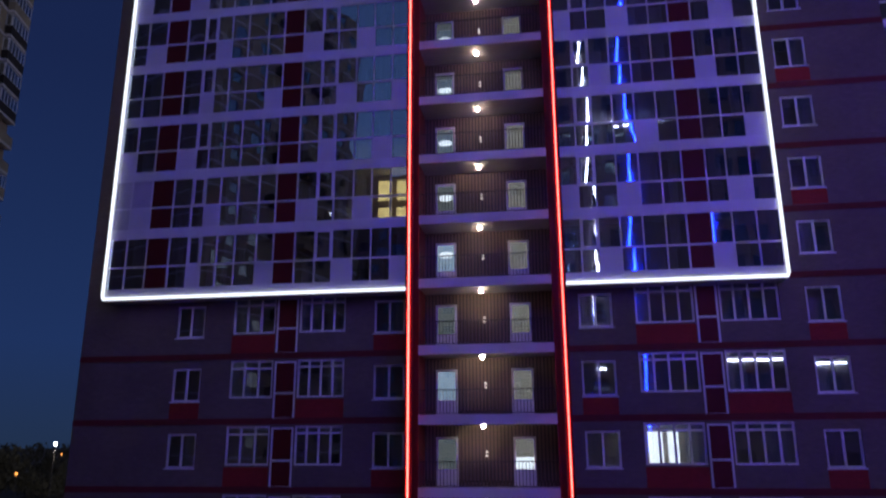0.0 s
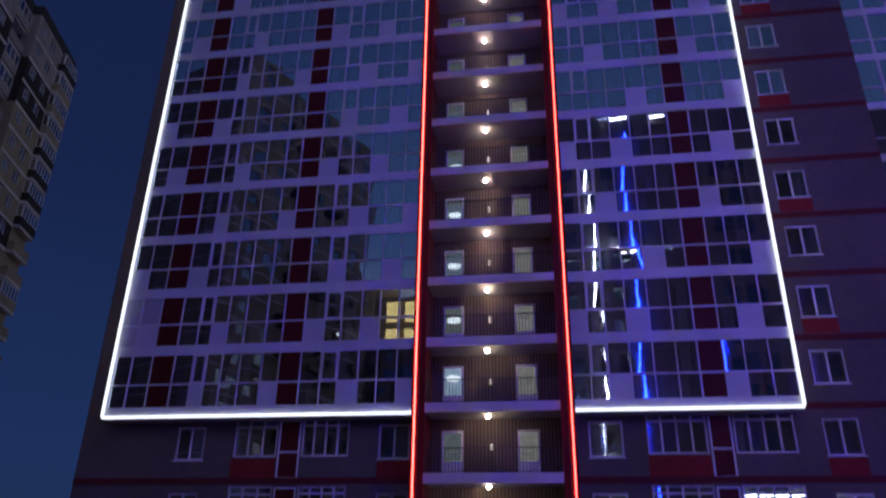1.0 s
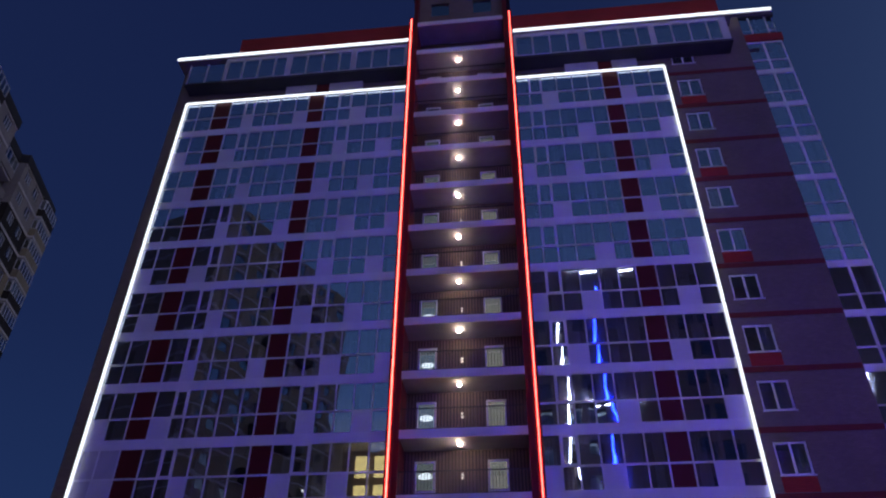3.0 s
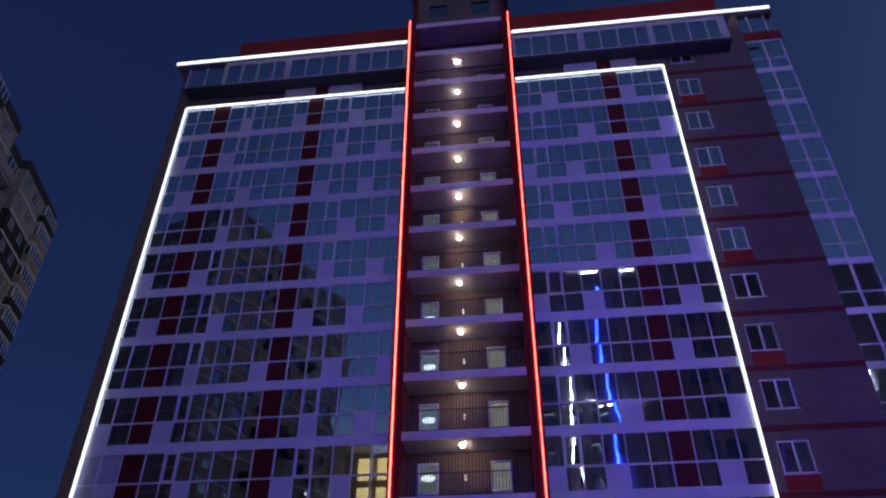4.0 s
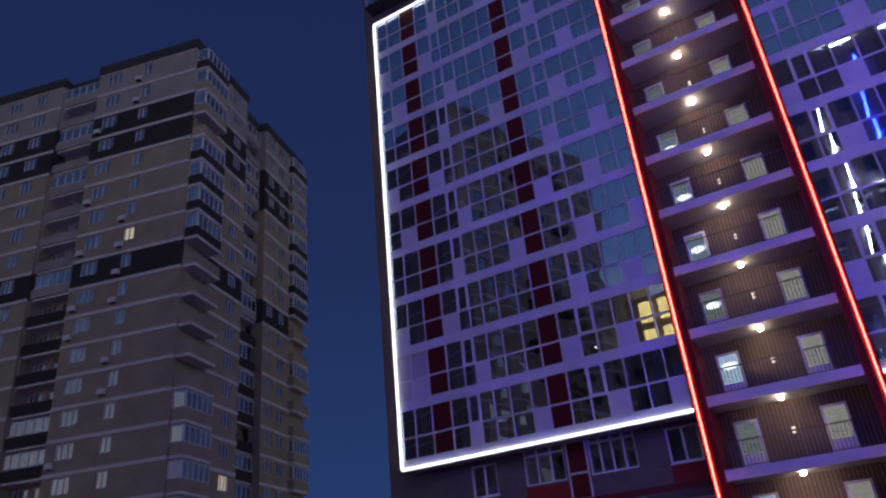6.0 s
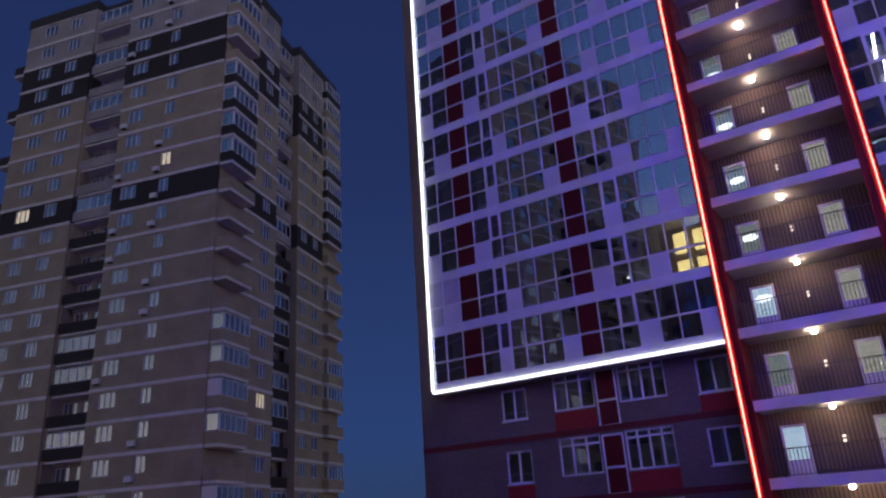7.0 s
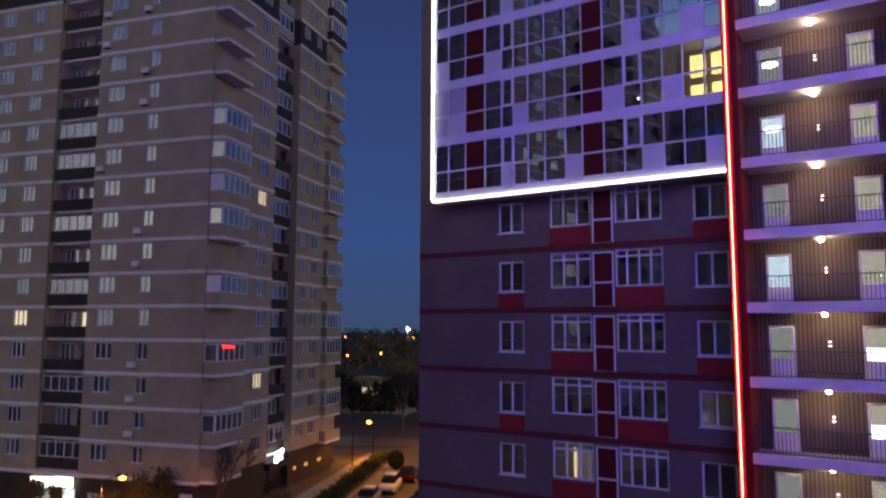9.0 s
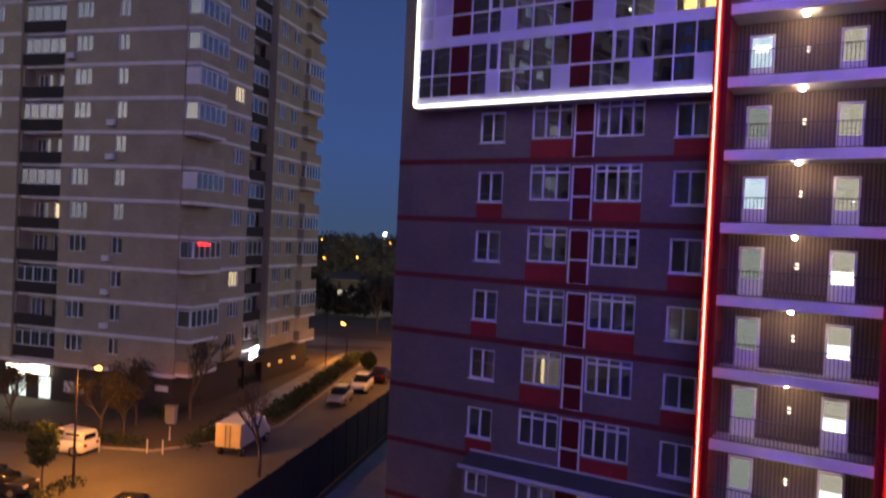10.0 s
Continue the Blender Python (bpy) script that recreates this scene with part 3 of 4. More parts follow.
# ---- glazed column at the building's end ----
EX0, EX1, EY = 15.8, 18.3, 33.2
holes2 = []
for r in range(-4, 11):
    zb = G + 21.75 + H * (r - 4)
    for a, b in ((EX0 + 0.12, EX0 + 1.2), (EX0 + 1.34, EX1 - 0.1)):
        holes2.append((a, b, zb + 0.28, zb + 1.14))
        holes2.append((a, b, zb + 1.22, zb + 2.85))
endf = part("end_bay_frame", pierced(EX0, EX1, G - 2.5, G + 39.6, holes2, EY, 0.1), M_FRAME, tower, "white glazing frame of the end bay")
for a, b, c, d in holes2:
    part("pane", pane_mesh("pane", b - a, d - c, 0.0035, M_GLASS), None, endf, at=pose(a, EY + 0.05, c))
part("end_wall", boxed((EX0, EX1, EY + 0.9, EY + 1.0, 0, G + 39.6), (EX0, EX1, EY, EY + 0.9, 0, G - 2.51)), M_IN, tower)
part("end_cap", boxed((EX0 - 0.1, EX1 + 0.1, EY - 0.1, EY + 1.2, G + 39.604, G + 40.3)), M_REDBRICK, tower)

# ---- light strips ----
def strip(name, mat, label, *sizes):
    part(name, boxed(*sizes), mat, tower, label)


s, y0, y1 = 0.054, F - 0.12, F - 0.035
ZT = ZB + 10 * HB
for a, b in ((-20.98, -6.28), (0.78, 9.96)):
    strip("white_light_strip", M_WHITE_LED, "glowing white light strip", (a, b, y0, y1, ZB - s - 0.03, ZB + s - 0.03))
    strip("white_light_strip", M_WHITE_LED, "glowing white light strip", (a, b, y0, y1, ZT - s, ZT + s))
xo = -20.98
strip("white_light_strip", M_WHITE_LED, "glowing white light strip", (xo - s, xo + s, y0, y1, ZB + s - 0.026, G + 24.45))
strip("white_light_strip", M_WHITE_LED, "glowing white light strip", (xo - s, xo + s, y0, y1, G + 24.53, ZT - s - 0.004))
xo = 9.96
strip("white_light_strip", M_WHITE_LED, "glowing white light strip", (xo - s, xo + s, y0, y1, ZB + s - 0.026, G + 18.9))
strip("white_light_strip", M_WHITE_LED, "glowing white light strip", (xo - s, xo + s, y0, y1, G + 18.98, ZT - s - 0.004))
strip("white_light_strip", M_WHITE_LED, "glowing white light strip", (-22.65, -6.28, F - 0.14, F - 0.055, G + 40.72, G + 40.92))
strip("white_light_strip", M_WHITE_LED, "glowing white light strip", (0.78, 17.5, F - 0.14, F - 0.055, G + 40.72, G + 40.92))
for x in (-6.16, 0.62):
    part("strip_channel", boxed((x - 0.16, x + 0.16, F + 0.0 - 0.03, F + 0.055, 3.0, G + 43.2)), M_RED, tower, "dark red channel of a light strip")
    # a fin added on the bay's side only, keeps red light off its panels
    e = -0.13 if x < 0 else 0.10
    part("channel_lip", boxed((x + e, x + e + 0.03, F - 0.125, F - 0.032, 3.0, G + 43.2)), M_RED, tower)
    strip("red_light_strip", M_RED_LED, "glowing red light strip", (x - 0.024, x + 0.024, F - 0.12, F - 0.034, 3.0, G + 43.05))

# ---- lean-to front of the ground floor ----
LY = W - 1.0
bm = bmesh.new()
lean = [(W - 0.036, G - 10.72), (LY - 0.18, G - 11.16), (LY - 0.18, G - 11.24), (W - 0.036, G - 10.84)]
ends = [[bm.verts.new((x, y, z)) for y, z in lean] for x in (-17.35, -6.4)]
for a in range(4):
    bm.faces.new((ends[0][a], ends[0][(a + 1) % 4], ends[1][(a + 1) % 4], ends[1][a]))
bm.faces.new(ends[0][::-1])
bm.faces.new(ends[1])
part("lean_to_roof", bm, M_ROOF, tower, "dark sloping lean-to roof")
part("flashing", boxed((-17.35, -6.4, W - 0.09, W - 0.038, G - 10.715, G - 10.62)), M_SLAB, tower, "pale flashing along the wall")
part("gutter_board", boxed((-17.42, -6.4, LY - 0.24, LY - 0.184, G - 11.3, G - 11.12)), M_SLAB, tower, "pale gutter board")
low = [(-17.1, -15.86, -12.5, "s"), (-14.35, -12.36, -13.4, "b3"), (-11.3, -9.1, -13.4, "b4"), (-8.5, -6.7, -13.4, "b3")]
front = part("lean_to_wall", pierced(-17.3, -6.42, 0, G - 11.25, [(a, b, G + c, G - 11.42) for a, b, c, k in low], LY, 0.2), M_DARK, tower, "dark grey brick wall of the ground floor")
for n, (a, b, c, k) in enumerate(low):
    w, h = b - a, -11.42 - c
    win = part("window", window_frame(w, h, {"s": (0.5,), "b3": (0.33, 0.66), "b4": (0.25, 0.5, 0.75)}[k], 0, 0.085), M_FRAME, front, at=pose(a, LY + 0.05, G + c))
    part("pane", boxed((0.05, w - 0.05, 0.045, 0.06, 0.05, h - 0.05)), M_GLASS2, win)
    if n == 2:
        part("lit_blind", curtain(w - 0.1, h - 0.1), M_LIT_WARM, win, "blind lit warm from inside", pose(0.05, 0.3, 0.05))
    else:
        part("curtain", curtain(w * 0.4, h - 0.1), M_CURTAIN, win, "curtain at one side of the window", pose(w * 0.5, 0.25, 0.05))
part("red_panel", boxed((-12.33, -11.33, LY - 0.02, LY - 0.004, G - 13.4, G - 11.42)), M_RED, front, "dark red infill panel")

# ---- beige tower beyond, with its own axes: x along its front, y into it ----
S2 = 3.01
L0 = EYE - 10.09                    # the lowest white course


def line_z(k):
    return L0 + S2 * k


BASE2 = L0 - 2.95
TOP2 = line_z(23)
AT2 = pose(-54.36, 42.08, 0, 0, 0, 15)
beige = thing("apartment_block", "tall beige brick apartment block with white courses and corner balconies", "building", AT2)
TURN = pose(0, 0, 0, 0, 0, 90)
made2 = {}


def put_window(parent, w, h, posts, m, lit=False, blind=0.0):
    key = (w, h, posts)
    if key not in made2:
        made2[key] = (mesh_of("window", window_frame(w, h, posts, 0, 0.075), M_FRAME),
                      mesh_of("pane", boxed((0.05, w - 0.05, 0.045, 0.06, 0.05, h - 0.05)), M_GLASS2),
                      mesh_of("blind", boxed((0.05, w * 0.5, 0.14, 0.15, 0.05, h - 0.05)), M_CURTAIN),
                      mesh_of("lit_blind", boxed((0.05, w - 0.05, 0.14, 0.15, 0.05, h - 0.05)), M_WINLIT))
    win = part("window", made2[key][0], None, parent, at=m)
    part("pane", made2[key][1], None, win)
    if lit:
        part("lit_blind", made2[key][3], None, win, "blind lit from inside")
    elif rng.random() < blind:
        part("blind", made2[key][2], None, win, "pale half-drawn blind", pose(0 if rng.random() < 0.5 else w * 0.45, 0, 0))
    return win


def face(x0, x1, y, windows, zones, turn=None, first=-1, last=23):
    """One wall of the block: storeys with windows, in zones of brick of differing colour; turn: its place."""
    turn = turn if turn is not None else Matrix.Identity(4)
    for k0, k1, mat, text in zones:
        hs = []
        for k in range(k0, k1):
            hs += [(a, b, line_z(k) + lo, line_z(k) + hi) for a, b, lo, hi, p, lits in windows]
        part("wall", pierced(x0, x1, line_z(k0) if k0 >= 0 else BASE2, line_z(k1), hs, y, 0.25), mat, beige, text, turn)
        for k in range(k0, k1):
            for a, b, lo, hi, p, lits in windows:
                put_window(beige, round(b - a, 3), round(hi - lo, 3), p, turn @ pose(a, y + 0.10, line_z(k) + lo), k in lits, 0.5)
    for k in range(first + 1, last + 1):
        part("white_course", boxed((x0, x1, y - 0.07, y + 0.02, line_z(k) - 0.16, line_z(k) + 0.16)), M_BAND, beige, at=turn)
    part("inner_wall", boxed((x0 + 0.05, x1 - 0.05, y + 0.9, y + 1.0, BASE2, line_z(23) - 0.1)), M_IN, beige, at=turn)


def zone(*cuts):
    """Bricks by storey: (from, to, material)."""
    names = {M_BEIGE.name: "beige brick wall", M_BROWN.name: "dark brown brick wall", M_PALE.name: "pale grey brick wall"}
    return [(a, b, m, names[m.name]) for a, b, m in cuts]


ZONES = zone((-1, 14, M_BEIGE), (14, 15, M_BROWN), (15, 19, M_BEIGE), (19, 21, M_BROWN), (21, 23, M_PALE))
ZONES_P = zone((-1, 14, M_BEIGE), (14, 23, M_PALE))
T3, T2 = (0.33, 0.67), (0.5,)
LOW, HIGH = 1.26, 2.74
face(-10.4, 2.3, 0, [(-9.35, -7.4, LOW, HIGH, T3, ()), (-4.7, -3.5, LOW, HIGH, T2, (15,))], ZONES)
face(-25.2, -15.4, 0, [(-23.0, -21.1, LOW, HIGH, T3, (14,)), (-19.15, -17.45, LOW, HIGH, T3, (3,))], ZONES)
face(-15.4, -10.4, 1.6, [(-14.9, -13.2, 0.3, 2.6, T3, ()), (-12.6, -11.0, 0.9, 2.6, T2, (3,))], ZONES_P)
face(4.4, 11.0, -2.3, [(8.1, 9.8, LOW, HIGH, T3, (1, 7))], ZONES, TURN, 0)
face(11.0, 16.8, 0.4, [(11.8, 13.6, 0.9, 2.6, T2, ()), (14.3, 16.1, 0.9, 2.6, T3, ())], ZONES_P, TURN)
face(16.8, 23.3, -1.7, [(17.7, 19.3, LOW, HIGH, T3, ()), (20.6, 22.1, LOW, HIGH, T2, ())], ZONES, TURN)
for k in range(-1, 23):
    z = line_z(k) if k >= 0 else BASE2
    dark = k < 14
    # loggias of the front and of the side
    mat = M_BROWN if dark else M_PALE
    part("parapet", boxed((-15.4, -10.4, 0.25, 0.4, z + 0.16, z + 1.2)), mat, beige, "loggia parapet")
    part("loggia_floor", boxed((-15.4, -10.4, 0.4, 1.6, z - 0.1, z + 0.1)), M_BAND, beige)
    part("parapet", boxed((11.05, 16.75, -0.9, -0.75, z + 0.16, z + 1.2)), mat, beige, "loggia parapet", TURN)
    part("loggia_floor", boxed((11.05, 16.75, -0.75, 0.4, z - 0.1, z + 0.1)), M_BAND, beige, at=TURN)
    if rng.random() < 0.55:
        put_window(beige, 4.96, 1.4, (0.2, 0.4, 0.6, 0.8), pose(-15.38, 0.28, z + 1.22), blind=0.35)
    if k % 4 != 1:
        put_window(beige, 3.9, 1.5, (0.25, 0.5, 0.75), TURN @ pose(12.8 if k % 3 else 11.1, -0.88, z + 1.22), blind=0.5)
    # corner balconies
    for n0, n1, u0, u1, glazed in ((0.15, 4.39, 2.3, 3.72, k in (0, 2, 4, 6, 7, 8, 9) or 14 < k < 19 or k > 19),
                                   (23.3, 27.2, 1.7, 2.45, k in (0, 2, 3, 5, 8, 9, 12) or k > 14)):
        pm = M_BROWN if 14 < k < 19 or k == 22 else M_BEIGE
        bal = part("balcony", boxed((u0, u1, n0, n1, z - 0.16, z + 0.12)), M_BAND, beige, "balcony with a pale slab edge")
        part("balcony_parapet", boxed((u0, u1, n0, n0 + 0.12, z + 0.12, z + 1.2)), pm, bal)
        part("balcony_parapet", boxed((u1 - 0.12, u1, n0 + 0.12, n1, z + 0.12, z + 1.2)), pm, bal)
        if glazed:
            put_window(beige, round(n1 - n0 - 0.1, 3), 1.5, (0.2, 0.4, 0.6, 0.8), pose(u1 - 0.02, n0 + 0.1, z + 1.2, 0, 0, 90), blind=0.3)
            if k in (4, 7):
                part("closed_panel", boxed((u0, u1 - 0.1, n0 + 0.01, n0 + 0.09, z + 1.204, z + 2.7)), M_PANEL, bal, "white closed end panel")
            else:
                put_window(beige, round(u1 - u0 - 0.1, 3), 1.5, (), pose(u0, n0 + 0.02, z + 1.2), blind=0.3)
    if k > 8 and k % 2:
        bal = part("balcony", boxed((-27.0, -25.2, 0.3, 4.2, z - 0.16, z + 0.12)), M_BAND, beige, "balcony with a pale slab edge")
        part("balcony_parapet", boxed((-27.0, -25.2, 0.3, 0.42, z + 0.12, z + 1.2)), M_BROWN if k > 12 else M_BEIGE, bal)
        part("balcony_parapet", boxed((-27.0, -26.88, 0.42, 4.2, z + 0.12, z + 1.2)), M_BROWN if k > 12 else M_BEIGE, bal)
    # an air conditioner here and there
    for u in (-9.9, -5.3):
        if k >= 0 and rng.random() < 0.45:
            ac = part("air_conditioner", boxed((u, u + 0.75, -0.42, -0.1, z + 0.55, z + 1.05)), M_PANEL, beige, "white outdoor air conditioner")
            part("ac_bracket", boxed((u + 0.1, u + 0.65, -0.4, 0, z + 0.47, z + 0.545)), M_METAL, ac)
for k0, k1, m in ((-1, 14, M_BEIGE), (14, 15, M_BROWN), (15, 19, M_BEIGE), (19, 21, M_BROWN), (21, 23, M_PALE)):
    za, zb = line_z(k0) if k0 >= 0 else BASE2, line_z(k1)
    part("return_wall", boxed((0.2, 1.44, 16.8, 17.0, za, zb)), m, beige)
    part("return_wall", boxed((-10.65, -10.4, 0.252, 1.6, za, zb)), m, beige)
    part("return_wall", boxed((-15.4, -15.15, 0.252, 1.6, za, zb)), m, beige)
part("corner_pier", boxed((1.8, 2.298, 0.254, 4.39, BASE2, TOP2)), M_BEIGE, beige)
part("core", boxed((-25.0, -1.5, 2.8, 27.0, 0, TOP2 - 0.01)), M_IN, beige, "plain inner core")
part("side_wall", boxed((-25.2, -24.9, 0.26, 27.2, BASE2, TOP2), (-24.9, 1.4, 26.95, 27.2, BASE2, TOP2), (1.4, 1.698, 23.304, 27.2, BASE2, TOP2)), M_BEIGE, beige)
for a, b, c, d in ((-10.5, 2.45, -0.15, 11.1), (-25.4, -15.3, -0.15, 11.0), (-15.3, -10.5, 1.2, 11.0), (-25.4, 0.8, 11.1, 16.7), (-25.4, 1.85, 16.7, 27.3)):
    part("roof_parapet", boxed((a, b, c, d, TOP2, TOP2 + 1.25)), M_ROOF, beige, "dark roof parapet")
part("ground_floor", boxed((-25.2, 2.0, 0.5, 11.0, 0, BASE2 - 0.004), (-25.2, 0.6, 11.0, 27.0, 0, BASE2 - 0.004), (0.6, 1.5, 16.8, 27.0, 0, BASE2 - 0.004)), M_BROWN, beige, "dark ground floor of shops")
part("ground_course", boxed((-25.2, 2.3, -0.1, 0.5, BASE2 - 0.3, BASE2 - 0.006)), M_BAND, beige)
part("shop_sign", boxed((-16.0, -13.5, 0.2, 0.42, EYE - 14.5, EYE - 13.7)), M_SHOP, beige, "bright lit shop sign")
part("shop_sign", boxed((-13.35, -11.3, 0.2, 0.42, EYE - 14.4, EYE - 13.6)), M_SHOP, beige, "bright lit shop sign")
part("shop_window", boxed((-15.8, -15.1, 0.44, 0.48, 0.1, 2.1)), M_SHOP_COOL, beige, "lit shop window")
part("shop_window", boxed((-14.7, -13.9, 0.44, 0.48, 0.1, 2.1)), M_SHOP_COOL, beige, "lit shop window")
part("shop_window", boxed((-12.4, -11.1, 0.44, 0.48, 0.1, 2.1)), M_SHOP_COOL, beige, "lit shop window")
part("shop_window", boxed((-9.6, -7.4, 0.44, 0.48, 0.9, 1.9)), M_CURTAIN, beige, "pale shop window")
part("fascia_plate", boxed((0.2, 1.5, 0.42, 0.48, 2.0, 2.5)), M_BAND, beige, "small pale sign plate")
bm = bmesh.new()
for i, (a, b, c) in enumerate(((0.0, 0.35, 0.3), (0.42, 0.75, 0.22), (0.82, 1.15, 0.26), (1.22, 1.7, 0.2))):
    box(bm, a, b, 0, 0.06, 0, c)
part("neon_sign", bm, M_SIGN_RED, beige, "small red neon sign", pose(3.76, 0.9, EYE - 1.75, 0, 0, 90))
bm = bmesh.new()
for a, b, c, d in ((0.1, 0.9, 0.8, 1.2), (1.05, 1.8, 0.95, 1.35), (0.0, 0.6, 0.1, 0.65), (0.75, 1.5, 0.3, 0.8)):
    box(bm, a, b, 0, 0.08, c, d)
part("neon_sign", bm, M_SIGN_WHITE, beige, "white lit sign made of bars", pose(1.72, 13.6, EYE - 13.9, 0, 0, 90))

part("porch", boxed((0.604, 1.7, 12.6, 16.4, 2.35, 3.0), (1.5, 1.7, 12.6, 12.8, 0, 2.346), (1.5, 1.7, 16.2, 16.4, 0, 2.346)), M_BROWN, beige, "dark porch over a shop door")
for n0, n1 in ((17.8, 18.4), (20.3, 21.1), (23.4, 24.3)):
    part("lit_window", boxed((1.504, 1.53, n0, n1, 1.5, 1.85)), M_SHOP_ORANGE, beige, "warm lit shop window")

# ---- ground and street ----
K = EYE / 16.0


def sheet(name, pts, z, mat, label, category, kind="structure"):
    bm = bmesh.new()
    bm.faces.new([bm.verts.new((x, y, 0)) for x, y in pts])
    ob = new(name, mesh_of(name, bm, mat))
    ob.location.z = z
    return tagged(ob, label, category, "", kind)


sheet("ground", [(-2500, -2500), (2500, -2500), (2500, 2500), (-2500, 2500)], 0, M_EARTH, "dry dark earth and grass all around", "ground")
RD = Vector((-0.325, 0.946, 0))       # the street's direction
RN = Vector((0.946, 0.325, 0))        # across it, towards the tower
P0 = Vector((-45.06, 35.3, 0))        # on the hedge's edge


def street(along, across, z=0.0):
    q = P0 + RD * along + RN * across
    return (q.x, q.y, z)


def band(name, a0, a1, c0, c1, z, mat, label, category):
    return sheet(name, [street(a0, c0)[:2], street(a0, c1)[:2], street(a1, c1)[:2], street(a1, c0)[:2]], z, mat, label, category)


def plan(*pts):
    return [street(a, c)[:2] for a, c in pts]


def edge(a):
    """Where the kerb of the hedge lies across the street."""
    return 6.6 - 0.1 * a


sheet("road", plan((-60, 14.5), (-60, -22), (-3, -22), (-1, -7), (0, 0), (4, 3.4), (10, 5.6), (41, 2.5), (48, 2.2), (48, -45), (62, -45), (62, 14.5)), 0.006, M_ASPHALT, "worn asphalt street lit orange", "road")
sheet("pavement", plan((6, 0.2), (48, -2.6), (48, -0.4), (6, 2.6)), 0.09, M_PAVE, "pale concrete pavement beside the hedge", "pavement")
band("tower_pavement", -25, 45, 15.2, 20.5, 0.05, M_KERB, "pale grey pavement behind the dark fence", "pavement")
sheet("traffic_island", plan((50.5, -9), (52.5, -9), (55, 1.5), (53.5, 1.5)), 0.12, M_EARTH, "dark planted traffic island", "island")


def bar_along(name, a0, a1, c0, c1, z0, z1, mat):
    bm = bmesh.new()
    lo = [bm.verts.new(street(*p, z0)) for p in ((a0, c0), (a1, c0), (a1, c1), (a0, c1))]
    hi = [bm.verts.new(street(*p, z1)) for p in ((a0, c0), (a1, c0), (a1, c1), (a0, c1))]
    bm.faces.new(lo)
    bm.faces.new(hi[::-1])
    for i in range(4):
        bm.faces.new((lo[i], hi[i], hi[(i + 1) % 4], lo[(i + 1) % 4]))
    return new(name, mesh_of(name, bm, mat))


def kerb(pts):
    for (a0, c0), (a1, c1) in zip(pts, pts[1:]):
        p, q = Vector(street(a0, c0)), Vector(street(a1, c1))
        n = Vector((-(q - p).y, (q - p).x, 0)).normalized() * 0.15
        bm = bmesh.new()
        lo = [bm.verts.new(v) for v in (p, q, q + n, p + n)]
        hi = [bm.verts.new(v + Vector((0, 0, 0.14))) for v in (p, q, q + n, p + n)]
        bm.faces.new(lo)
        bm.faces.new(hi[::-1])
        for i in range(4):
            bm.faces.new((lo[i], hi[i], hi[(i + 1) % 4], lo[(i + 1) % 4]))
        tagged(new("kerb", mesh_of("kerb", bm, M_KERB)), "concrete kerb along the street", "kerb", "", "structure")


kerb([(-1, -7), (0, 0), (4, 3.4), (10, 5.6), (41, 2.5), (48, 2.2)])

# dark sheet fence
fence = thing("fence", "tall dark sheet-metal fence along the street", "fence")
for i in range(27):
    a = -22 + i * 2.5
    f = bar_along("fence_panel", a + 0.03, a + 2.47, 14.6, 14.66, 0.05, 3.65, M_FENCE)
    f.parent = fence
    f = bar_along("fence_post", a - 0.05, a + 0.028, 14.56, 14.7, 0, 3.72, M_METAL)
    f.parent = fence


def leaf_cloud(n, place, size):
    """Many small leaf quads; place(i) gives each one's middle."""
    bm = bmesh.new()
    for i in range(n):
        c = Vector(place(i))
        e = Euler((rng.uniform(0, 6.3), rng.uniform(0, 6.3), rng.uniform(0, 6.3))).to_matrix()
        s = size * rng.uniform(0.6, 1.4)
        bm.faces.new([bm.verts.new(c + e @ Vector(p)) for p in ((-s, 0, 0), (0, -s * 0.6, 0.2 * s), (s, 0, 0), (0, s * 0.6, 0.2 * s))])
    return bm


def hedge(a0, a1, c0, c1, h, label):
    n = int((a1 - a0) * (c1 - c0) * h * 70)
    ob = new("hedge", mesh_of("hedge", leaf_cloud(n, lambda i: street(rng.uniform(a0, a1), rng.uniform(c0, c1), h * rng.random() ** 0.7 * (0.85 + 0.15 * math.sin(i))), 0.12), M_LEAF))
    return tagged(ob, label, "hedge", "", "stuff")


def hedge_along(a0, a1, off0, off1, h, label):
    n = int((a1 - a0) * (off1 - off0) * h * 80)

    def spot(i):
        a = rng.uniform(a0, a1)
        return street(a, edge(a) + rng.uniform(off0, off1), h * rng.random() ** 0.7 * (0.85 + 0.15 * math.sin(a * 3)))
    tagged(new("hedge", mesh_of("hedge", leaf_cloud(n, spot, 0.12), M_LEAF)), label, "hedge", "", "stuff")


hedge_along(10.5, 46, -2.6, -0.5, 1.0, "clipped dark green hedge beside the street")
hedge_along(1.5, 9.5, -5.2, -3.6, 0.9, "dark green shrubs at the street corner")
hedge(0.2, 1.6, -15, -1.5, 0.9, "dark clipped hedge at the end of the yard")
hedge(8, 40, -6.5, -4.2, 1.1, "dark shrubs before the shops")
hedge(-10.6, -7.2, -1.4, 0.3, 0.6, "low dark shrubs round the lamp post")


